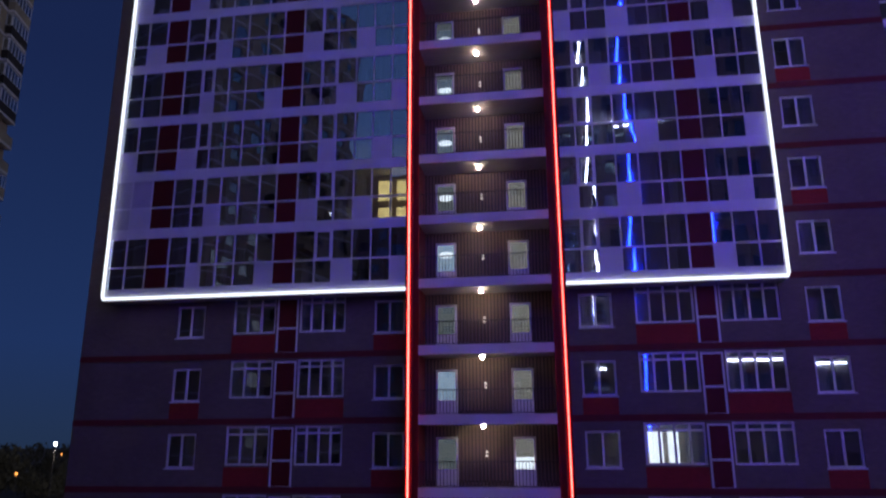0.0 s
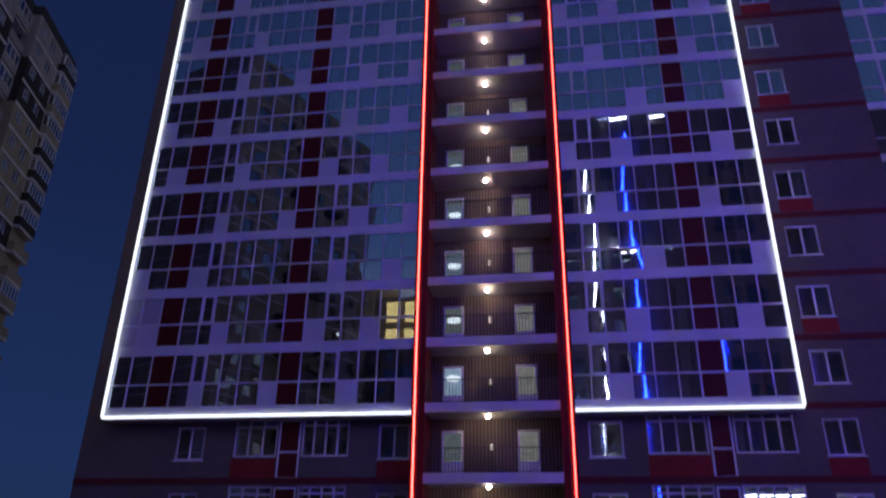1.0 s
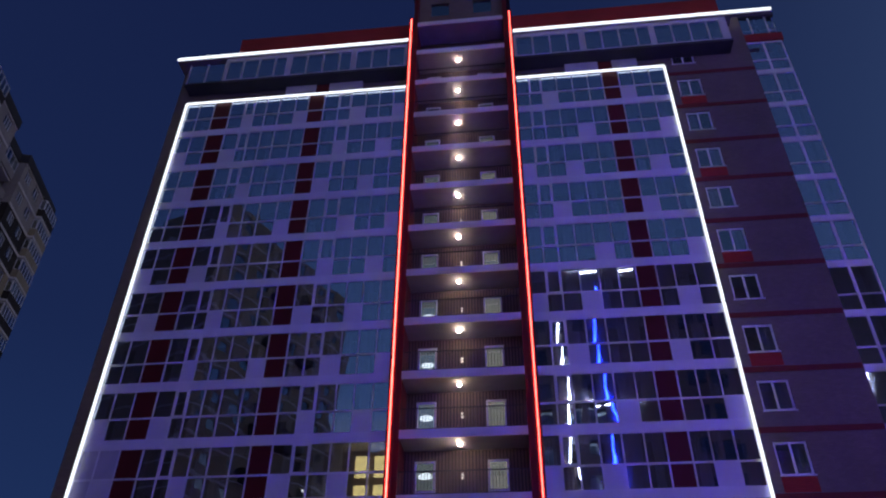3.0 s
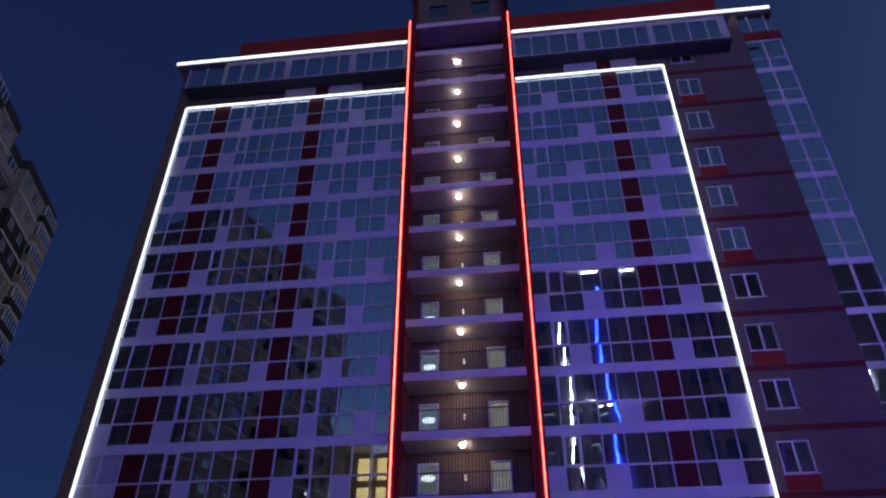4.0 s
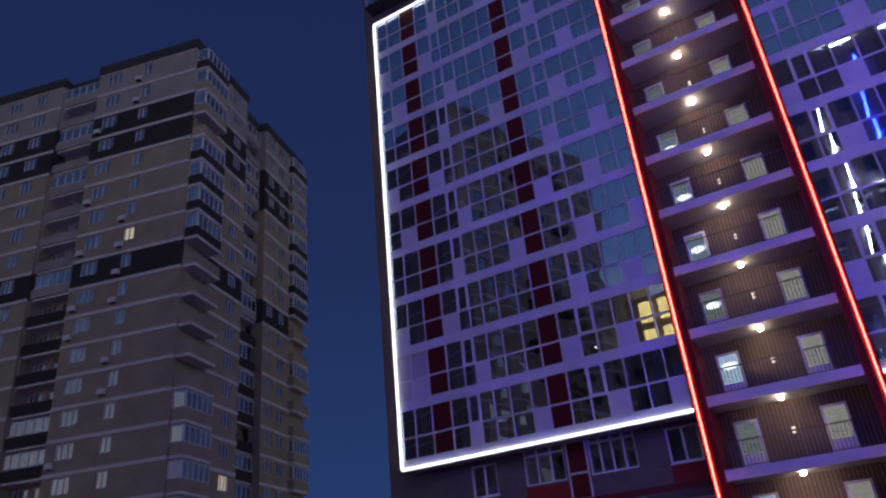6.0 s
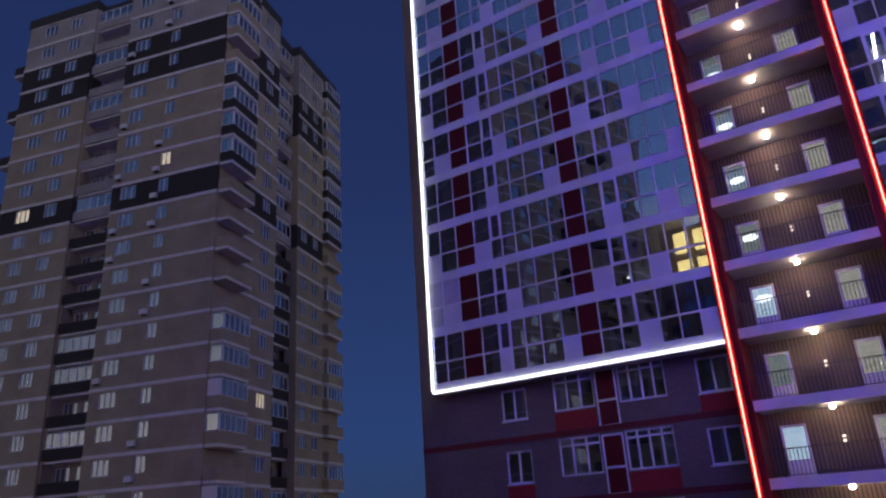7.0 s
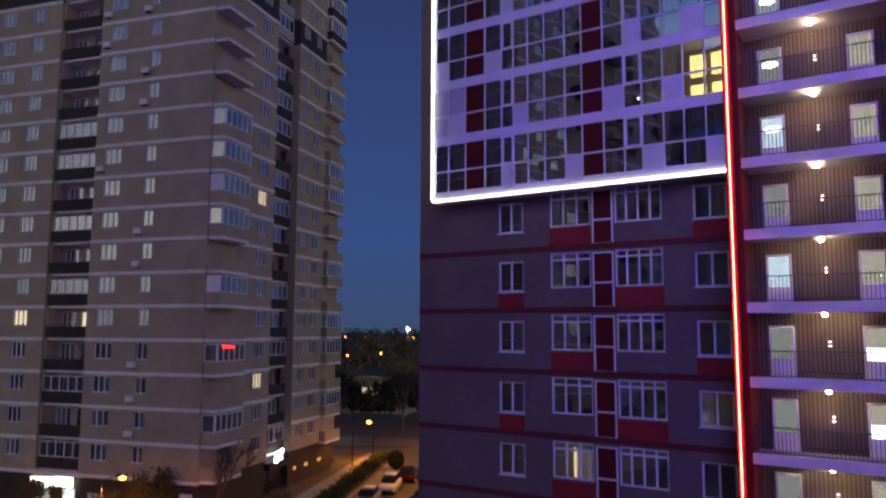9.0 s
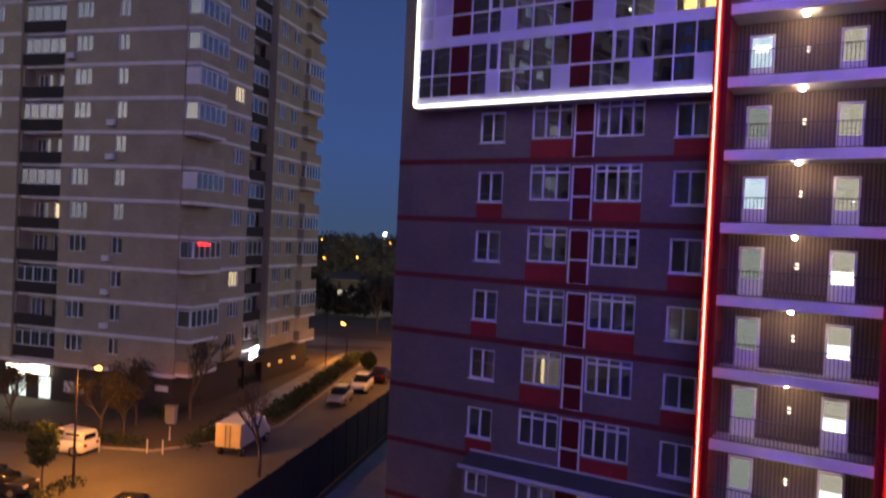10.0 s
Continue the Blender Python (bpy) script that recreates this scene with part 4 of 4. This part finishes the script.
def tree(name, x, y, h, spread, seed, mat, leaves, label):
    """A tapered trunk with forking limbs and, where there are leaves, a loose crown of them."""
    r = random.Random(seed)
    root = thing(name, label, "tree", pose(x, y, 0))
    bm, tips = bmesh.new(), []

    def grow(p, d, length, rad, depth):
        q = p + d * length
        tube(bm, p, q, rad, rad * 0.68, 6 if depth < 3 else 4)
        if depth >= 5 or rad < 0.006:
            tips.append(q)
            return
        for j in range(3 if depth else 4):
            e = (d + Vector((r.uniform(-1, 1), r.uniform(-1, 1), r.uniform(-0.1, 0.7))) * spread).normalized()
            grow(q - d * length * r.uniform(0, 0.25), e, length * r.uniform(0.62, 0.82), rad * 0.6, depth + 1)
        tips.append(q)
    grow(Vector((0, 0, -0.05)), Vector((0, 0, 1)), h * 0.32, h * 0.016 + 0.03, 0)
    part("trunk", bm, M_BARK, root)
    if leaves:
        part("crown", leaf_cloud(leaves, lambda i: tips[r.randrange(len(tips))] + Vector((r.gauss(0, 0.28), r.gauss(0, 0.28), r.gauss(0, 0.25))), 0.10), mat, root)
    return root


tree("bare_tree", -33.66 * K, 34.57 * K, 7.0, 0.55, 3, M_LEAF2, 0, "bare young street tree with thin branches")
for i, (a, c, h) in enumerate(((9, -2.4, 7.5), (13, -4.5, 7.5), (17, -5, 7.0), (24, -6, 7), (33, -6.2, 7), (41, -6.4, 6.5))):
    p = street(a, c)
    tree("bare_tree", p[0], p[1], h, 0.6, 20 + i, M_LEAF2, 0, "bare young tree before the shops")
for x, y, h in ((-72.0, 100.0, 11.0), (-67.0, 104.0, 9.5), (-74.5, 108.0, 10.0)):
    tree("bare_tree", x, y, h, 0.5, int(h * 10), M_LEAF2, 0, "tall bare tree beyond the side road")
for i, (a, c, h) in enumerate(((1.9, -5.7, 5.6), (2, -14, 5.5), (6, -5.5, 5.5), (12, -6.5, 6.0), (3, -4.5, 4.5), (19, -7, 6.0))):
    p = street(a, c)
    tree("tree", p[0], p[1], h, 0.6, 40 + i, M_LEAF2, 1500, "small tree with sparse dry brown leaves")


def globe_tree(x, y, h, low):
    root = thing("globe_tree", "small dark tree clipped to an egg shape", "tree", pose(x, y, 0))
    bm = bmesh.new()
    tube(bm, (0, 0, -0.05), (0.05, 0, h * 0.85), 0.07, 0.02, 7)
    part("trunk", bm, M_BARK, root)

    def spot(i):
        a, b, q = rng.uniform(0, 6.3), rng.uniform(-1, 1), rng.random() ** 0.4 * rng.uniform(0.85, 1.1)
        r = math.sqrt(1 - b * b) * q
        return (r * math.cos(a) * 0.95, r * math.sin(a) * 0.95, low + (h - low) * (0.5 + 0.5 * b * q))
    part("crown", leaf_cloud(2600, spot, 0.11), M_LEAF, root)


globe_tree(-42.6 * K, 25.6 * K, 4.0, 1.2)
globe_tree(*street(36, 5.0)[:2], 2.6, 0.4)


# ---- street lamps ----
def street_lamp(x, y, h, toward, power, bulb=0.15, label="tall steel street lamp with a sodium head"):
    root = thing("street_lamp", label, "street lamp", pose(x, y, 0, 0, 0, toward), "street lamps")
    bm = bmesh.new()
    tube(bm, (0, 0, 0), (0, 0, h), 0.09, 0.05, 10)
    part("pole", bm, M_METAL, root)
    bm = bmesh.new()
    tube(bm, (0, 0, h - 0.05), (0.9, 0, h + 0.2), 0.035, 0.03, 8)
    part("arm", bm, M_METAL, root)
    bm = boxed((0.85, 1.5, -0.14, 0.14, h + 0.14, h + 0.28))
    part("head", bm, M_METAL, root)
    bm = bmesh.new()
    ball(bm, (1.2, 0, h + 0.08), bulb, 12, 8, 0.75)
    part("lens", bm, M_SODIUM, root, "glowing orange lens")
    lamp = bpy.data.lights.new("sodium_light", "SPOT")
    lamp.spot_size, lamp.spot_blend = radians(179), 0.35
    lamp.energy, lamp.color, lamp.shadow_soft_size = power, (1.0, 0.37, 0.045), 0.2
    ob = new("sodium_light", lamp)
    ob.parent = root
    ob.matrix_local = pose(1.2, 0, h - 0.2)
    return root


hk = EYE - 8.0
street_lamp(-42.9, 27.8, 7.35, 54, 1700, 0.24)
# an unseen lamp, added left of the view to light the yard
street_lamp(-46.0, 18.6, 8.0, 60, 900)
street_lamp(-58.9 + 1.1, 74.5 - 0.5, 4.9, 155, 900, 0.32)
# two more added lamps, hidden by the tower, light the cars and side road
street_lamp(street(28, 13.4)[0], street(28, 13.4)[1], hk, 200, 1000)
street_lamp(street(57, 10.5)[0], street(57, 10.5)[1], hk, 170, 1500)
pole = thing("lamp_post", "slim bare steel post behind the hedge", "post", pose(-55.65 * K, 67.37 * K, 0))
bm = bmesh.new()
tube(bm, (0, 0, 0), (0, 0, 6.6), 0.07, 0.05, 8)
part("pole", bm, M_METAL, pole)
for x, y in ((-45.9 * K, 31.57 * K), (-43.2 * K, 33.4 * K), (-42.2 * K, 33.9 * K), (-44.6 * K, 36.4 * K)):
    b = thing("bollard", "short white post beside the hedge", "bollard", pose(x, y, 0), "white posts")
    bm = bmesh.new()
    tube(bm, (0, 0, 0), (0, 0, 1.05), 0.05, 0.045, 8)
    part("post", bm, M_VAN, b)


cabinet = thing("utility_cabinet", "pale grey metal utility cabinet behind the hedge", "cabinet", pose(-50.5, 41.3, 0, 0, 0, 20))
bm = boxed((-0.45, 0.45, -0.25, 0.25, 0.15, 1.45))
bmesh.ops.bevel(bm, geom=bm.edges[:], offset=0.03, segments=2, affect="EDGES")
part("body", bm, M_KERB, cabinet)
part("plinth", boxed((-0.4, 0.4, -0.2, 0.2, 0, 0.148)), M_KERB, cabinet)
for x in (-0.42, 0.01):
    part("door", boxed((x, x + 0.41, -0.27, -0.254, 0.22, 1.38)), M_KERB, cabinet)
part("hood", boxed((-0.5, 0.5, -0.3, 0.3, 1.452, 1.5)), M_KERB, cabinet)

# ---- parked vehicles: x forward ----
def wheel(parent, x, y, r, w=0.2):
    bm = bmesh.new()
    side = 1 if y > 0 else -1
    tube(bm, (x, y - w / 2, r), (x, y + w / 2, r), r, r, 18)
    t = part("wheel", bm, M_TYRE, parent)
    bm = bmesh.new()
    tube(bm, (x, y + side * (w / 2 - 0.02), r), (x, y + side * (w / 2 + 0.012), r), r * 0.62, r * 0.55, 12)
    part("rim", bm, M_RIM, t)


def hull(rows):
    """A body from cross sections (x, half width low, half width high, z low, z high)."""
    bm, rings = bmesh.new(), []
    for x, a, b, z0, z1 in rows:
        zm = z0 + (z1 - z0) * 0.55
        pts = [(-a * 0.92, z0), (a * 0.92, z0), (a, z0 + 0.12), (a, zm), (b, z1 - 0.04), (b * 0.9, z1), (-b * 0.9, z1), (-b, z1 - 0.04), (-a, zm), (-a, z0 + 0.12)]
        rings.append([bm.verts.new((x, p, q)) for p, q in pts])
    for r0, r1 in zip(rings, rings[1:]):
        n = len(r0)
        for i in range(n):
            bm.faces.new((r0[i], r0[(i + 1) % n], r1[(i + 1) % n], r1[i]))
    bm.faces.new(rings[0][::-1])
    bm.faces.new(rings[-1])
    bmesh.ops.recalc_face_normals(bm, faces=bm.faces)
    for f in bm.faces:
        f.smooth = len(f.verts) == 4
    return bm


def car(x, y, turn, paint, label, tall=0.0, pickup=False):
    root = thing("car", label, "car", pose(x, y, 0, 0, 0, turn), "parked cars")
    rows = [(-2.15, 0.78, 0.74, 0.42, 0.80), (-2.05, 0.86, 0.80, 0.30, 0.96 + tall * 0.3), (-1.2, 0.89, 0.82, 0.22, 1.0 + tall * 0.3), (0.7, 0.89, 0.82, 0.22, 0.98 + tall * 0.3),
            (1.6, 0.88, 0.78, 0.24, 0.88 + tall * 0.3), (2.05, 0.82, 0.70, 0.30, 0.76 + tall * 0.3), (2.18, 0.72, 0.62, 0.40, 0.62)]
    part("body", hull(rows), paint, root)
    z = 0.96 + tall * 0.3
    back = -0.35 if pickup else -1.75
    top = 1.46 + tall
    part("cabin", hull([(back, 0.76, 0.62, z, z + 0.12), (back + 0.45, 0.78, 0.60, z, top - 0.02), (0.15, 0.78, 0.60, z, top), (1.05, 0.76, 0.60, z - 0.02, z + 0.1)]), M_CARGLASS, root, "dark tinted windows")
    part("roof", hull([(back + 0.42, 0.60, 0.56, top - 0.07, top + 0.01), (-0.2, 0.63, 0.58, top - 0.05, top + 0.04), (0.25, 0.60, 0.56, top - 0.07, top + 0.015)]), paint, root)
    if pickup:
        part("load_cover", hull([(-2.0, 0.80, 0.66, z, top - 0.2), (-1.9, 0.82, 0.68, z, top - 0.05), (-0.38, 0.80, 0.66, z, top)]), paint, root, "hard top over the load bed")
        for s in (-1, 1):
            part("side_window", boxed((-1.75, -0.6, min(s * 0.70, s * 0.80), max(s * 0.70, s * 0.80), z + 0.12, top - 0.16)), M_CARGLASS, root, "dark side window")
        part("rear_window", boxed((-2.02, -1.9, -0.55, 0.55, z + 0.1, top - 0.24)), M_CARGLASS, root, "dark rear window")
    for sx in (-1.32, 1.32):
        for sy in (-0.8, 0.8):
            wheel(root, sx, sy, 0.33 + tall * 0.1)
    for sy in (-0.6, 0.6):
        part("headlamp", boxed((2.0, 2.14, sy - 0.16, sy + 0.16, 0.62 + tall * 0.2, 0.76 + tall * 0.2)), M_HEADLAMP, root)
        part("tail_lamp", boxed((-2.16, -2.05, sy - 0.14, sy + 0.14, 0.70, 0.92)), M_TAIL, root)
        part("mirror", boxed((0.62, 0.78, sy * 1.55 - 0.08, sy * 1.55 + 0.08, z, z + 0.14)), paint, root)
    part("bumper", boxed((2.1, 2.22, -0.62, 0.62, 0.34, 0.5)), M_CAR_DARK, root)
    return root


TURN_S = math.degrees(math.atan2(-0.908, 0.419))
p = street(20.3, 7.1)
car(p[0], p[1], TURN_S, M_CAR_SILVER, "silver hatchback parked beside the hedge", 0.1)
p = street(26.6, 7.3)
car(p[0], p[1], TURN_S, M_CAR_WHITE, "white off-road car parked beside the hedge", 0.22)
p = street(32.4, 7.6)
car(p[0], p[1], TURN_S + 180, M_CAR_RED, "dark red car parked in the row", 0.05)
car(-49.75, 31.6, 196, M_CAR_WHITE, "white pickup with a hard top in the yard", 0.3, True)
car(-43.2 * K, 23.3 * K, 30, M_CAR_DARK, "black car parked at the kerb", 0.05)
car(-34.6, 26.4, 25, M_CAR_DARK, "black car in the yard", 0.0)
for i, a in enumerate((47, 51)):
    p = street(a, -14 - 5 * i)
    car(p[0], p[1], TURN_S + 80, M_CAR_DARK, "dark car on the side road", 0.1)


def truck(x, y, turn):
    root = thing("box_truck", "small white box truck with rear doors coloured as lamplit", "truck", pose(x, y, 0, 0, 0, turn))
    bm = boxed((-2.6, 1.1, -1.0, 1.0, 0.7, 2.45))
    bmesh.ops.bevel(bm, geom=bm.edges[:], offset=0.04, segments=2, affect="EDGES")
    part("box_body", bm, M_VAN, root)
    for s in (-1, 1):
        d = part("rear_door", boxed((-2.65, -2.604, min(s * 0.02, s * 0.96), max(s * 0.02, s * 0.96), 0.76, 2.38)), M_VAN_DOOR_LIT, root, "rear door with yellow lamplight in its colour")
        part("door_bar", boxed((-2.69, -2.654, s * 0.18 - 0.02, s * 0.18 + 0.02, 0.8, 2.3)), M_METAL, d)
    part("cab", hull([(1.25, 0.92, 0.85, 0.55, 2.0), (1.9, 0.92, 0.85, 0.5, 2.05), (2.5, 0.92, 0.80, 0.45, 1.35), (3.05, 0.86, 0.74, 0.45, 1.1)]), M_CAR_WHITE, root)
    part("windscreen", hull([(2.0, 0.80, 0.74, 1.42, 1.98), (2.47, 0.80, 0.74, 1.38, 1.44)]), M_CARGLASS, root)
    part("chassis", boxed((-2.5, 2.6, -0.45, 0.45, 0.42, 0.696)), M_METAL, root)
    for sx in (-2.0, 2.2):
        for sy in (-0.82, 0.82):
            wheel(root, sx, sy, 0.36, 0.24)
    return root


truck(-40.9, 40.2, 111)

# ---- the far side: pale road, woods, lamps ----
far = sheet("far_road", [(-0.80 * 205, 0.60 * 205), (-0.45 * 205, 0.89 * 205), (-0.45 * 240, 0.89 * 240), (-0.80 * 240, 0.60 * 240)], 0.02, M_FARROAD, "pale lit road far off", "road")
box_ob = new("far_wall", mesh_of("far_wall", boxed((-190, -80, 168, 169, 0, 3.0)), M_EARTH))
box_ob.matrix_world = pose(0, 20, 0, 0, 0, 10)
tagged(box_ob, "low dark wall before the far road", "wall", "", "structure")


def far_tree(i):
    a = rng.uniform(0.50, 0.80)
    d = rng.choice((150, 260, 300, 340))
    h = {150: 8.0}.get(d, 17.0)
    return (-a * d + rng.gauss(0, 2), math.sqrt(1 - a * a) * d, max(0.3, h * (0.25 + 0.75 * rng.random()) * (0.65 + 0.35 * math.sin(a * 90 + d))))


woods = new("far_woods", mesh_of("far_woods", leaf_cloud(26000, far_tree, 0.7), M_FARWOOD))
tagged(woods, "dark line of far trees", "woods", "", "stuff")
for i, (dx, dz) in enumerate(((0.6434, -0.0366), (0.6087, -0.034), (0.6244, -0.0119), (0.6196, -0.0139), (0.5986, -0.0096), (0.5737, -0.0128), (0.646, -0.0116), (0.66, -0.012), (0.585, -0.02), (0.72, -0.011), (0.69, -0.018), (0.67, -0.033))):
    d = 200.0 if dz < -0.03 else 330.0
    dy = math.sqrt(1 - dx * dx)
    z = EYE + dz * d
    root = thing("far_street_lamp", "street lamp far off, glowing orange", "street lamp", pose(-dx * d, dy * d, 0), "far street lamps")
    bm = bmesh.new()
    tube(bm, (0, 0, 0), (0, 0, z), 0.09, 0.06, 6)
    part("pole", bm, M_METAL, root)
    bm = bmesh.new()
    ball(bm, (0, 0, z + 0.2), 0.33 if d < 250 else 0.40, 10, 6)
    part("lens", bm, M_FAR_SODIUM, root, "glowing orange lens")
root = thing("flood_light_mast", "tall mast with a bright white flood light", "street lamp", pose(-0.5798 * 210, 0.8148 * 210, 0))
bm = bmesh.new()
tube(bm, (0, 0, 0), (0, 0, EYE), 0.16, 0.1, 8)
part("mast", bm, M_METAL, root)
bm = bmesh.new()
ball(bm, (0, 0, EYE), 0.42, 12, 8)
part("lens", bm, M_FAR_WHITE, root, "glowing white flood light")
flood = bpy.data.lights.new("flood_light", "POINT")
flood.energy, flood.color, flood.shadow_soft_size = 9000.0, (1.0, 0.92, 0.72), 0.6
ob = new("flood_light", flood)
ob.parent = root
ob.matrix_local = pose(0, 0, EYE - 0.8)

# ---- behind the camera: the twin tower with its strips, and another block, seen as reflections but for the violet fill ----
twin = thing("twin_tower", "pale brick apartment tower with blue and white light strips", "building")
TY = -0.7
th = []
for r in range(17):
    for x in (-3.2, -1.2, 0.8, 4.4, 6.2, 16.0, 18.0, 20.5, 22.5, 25.0):
        th.append((x, x + 1.3, 1.2 + r * 3.2, 2.9 + r * 3.2))
part("wall", pierced(-15.0, 27, 0, EYE + 44, th, -TY, 0.3), M_PALE, twin, "pale grey brick wall", pose(23.0, 0, 0, 0, 0, 180))
part("inner_wall", boxed((-4.0, 38.0, -17, TY - 1.0, 0, EYE + 43.9)), M_IN, twin)
for a, b, c, d in th:
    part("pane", boxed((23 - b, 23 - a, TY - 0.1, TY - 0.08, c, d)), M_GLASS2, twin)
for x, z0, z1 in ((7.85, EYE - 1.0, EYE + 41), (14.84, EYE + 16.5, EYE + 20.0)):
    part("blue_light_strip", boxed((x - 0.055, x + 0.055, TY + 0.02, TY + 0.1, z0, z1)), M_BLUE_LED, twin, "glowing blue light strip")
# violet fill strips, added where no pane mirrors them, to tint the facade
for x, z0, z1 in ((-0.5, 12, 24), (21.4, -4, 30), (27.6, -4, 30)):
    part("violet_fill_strip", boxed((x - 0.09, x + 0.09, TY + 0.02, TY + 0.1, EYE + z0, EYE + z1)), M_VIOLET_FILL, twin, "added violet-blue fill strip, out of sight")
part("white_light_strip", boxed((4.02, 4.12, TY + 0.02, TY + 0.1, EYE + 9, EYE + 38)), M_WHITE_LED2, twin, "glowing white light strip")
for a, b, z in ((4.5, 8.4, 43.2), (10.4, 12.1, 43.2), (14.8, 19.6, 6.5), (22.0, 24.8, 6.5), (4.1, 4.9, 28.9), (5.7, 6.5, 28.2), (6.9, 7.6, 28.2), (8.9, 9.7, 28.2), (10.7, 11.3, 28.2), (4.1, 5.0, 6.2)):
    part("white_light_strip", boxed((a, b, TY + 0.02, TY + 0.1, EYE + z, EYE + z + 0.10)), M_WHITE_LED2, twin, "glowing white light strip")
for a, z0, z1 in ((31.7, 31.6, 35.6), (32.1, 29, 31.5)):
    part("white_light_strip", boxed((a, a + 0.16, TY + 0.02, TY + 0.1, EYE + z0, EYE + z1)), M_WHITE_LED2, twin, "glowing white light strip")

other = thing("neighbour_block", "tall beige brick block with white courses", "building", pose(-26.2, -30.2, 0, 0, 0, 108))
oh = []
for r in range(24):
    for x in (2.0, 6.0, 12.0, 18.5, 23.0):
        oh.append((x, x + 1.7, 3.6 + 3.0 * r + 1.0, 3.6 + 3.0 * r + 2.5))
part("wall", pierced(0, 27, 0, EYE + 59, oh, 0, 0.3), M_BEIGE, other, "beige brick wall")
part("body", boxed((0, 27, 0.8, 16, 0, EYE + 59), (27, 27.3, 0, 16, 0, EYE + 59), (-0.3, 0, 0, 16, 0, EYE + 59)), M_BEIGE, other)
for a, b, c, d in oh:
    part("pane", boxed((a, b, 0.12, 0.14, c, d)), M_GLASS2, other)
for r in range(24):
    part("white_course", boxed((-0.35, 27.35, -0.08, 16.1, 3.6 + 3.0 * r - 0.12, 3.6 + 3.0 * r + 0.12)), M_BAND, other)
    if r % 3 != 2:
        part("balcony", boxed((8.4, 11.2, -1.3, -0.085, 3.6 + 3.0 * r, 3.6 + 3.0 * r + 1.1)), M_BROWN if r % 2 else M_BEIGE, other)
        part("balcony", boxed((14.6, 17.4, -1.3, -0.085, 3.6 + 3.0 * r, 3.6 + 3.0 * r + 1.1)), M_BROWN, other)

low = thing("low_block", "lower apartment block with a flat roof", "building", pose(-34.0, -36.0, 0))
part("wall", pierced(0, 28, 0, EYE + 39.5, [(1.5 + 3 * i, 3.1 + 3 * i, 1.2 + 3 * r, 2.7 + 3 * r) for i in range(9) for r in range(15)], 0, 0.3), M_BEIGE, low, "beige brick wall", pose(28, 0, 0, 0, 0, 180))
part("body", boxed((0, 28, -14, -0.8, 0, EYE + 39.5)), M_IN, low)
for i in range(9):
    for r in range(15):
        part("pane", boxed((24.9 - 3 * i, 26.5 - 3 * i, -0.16, -0.14, 1.2 + 3 * r, 2.7 + 3 * r)), M_GLASS2, low)
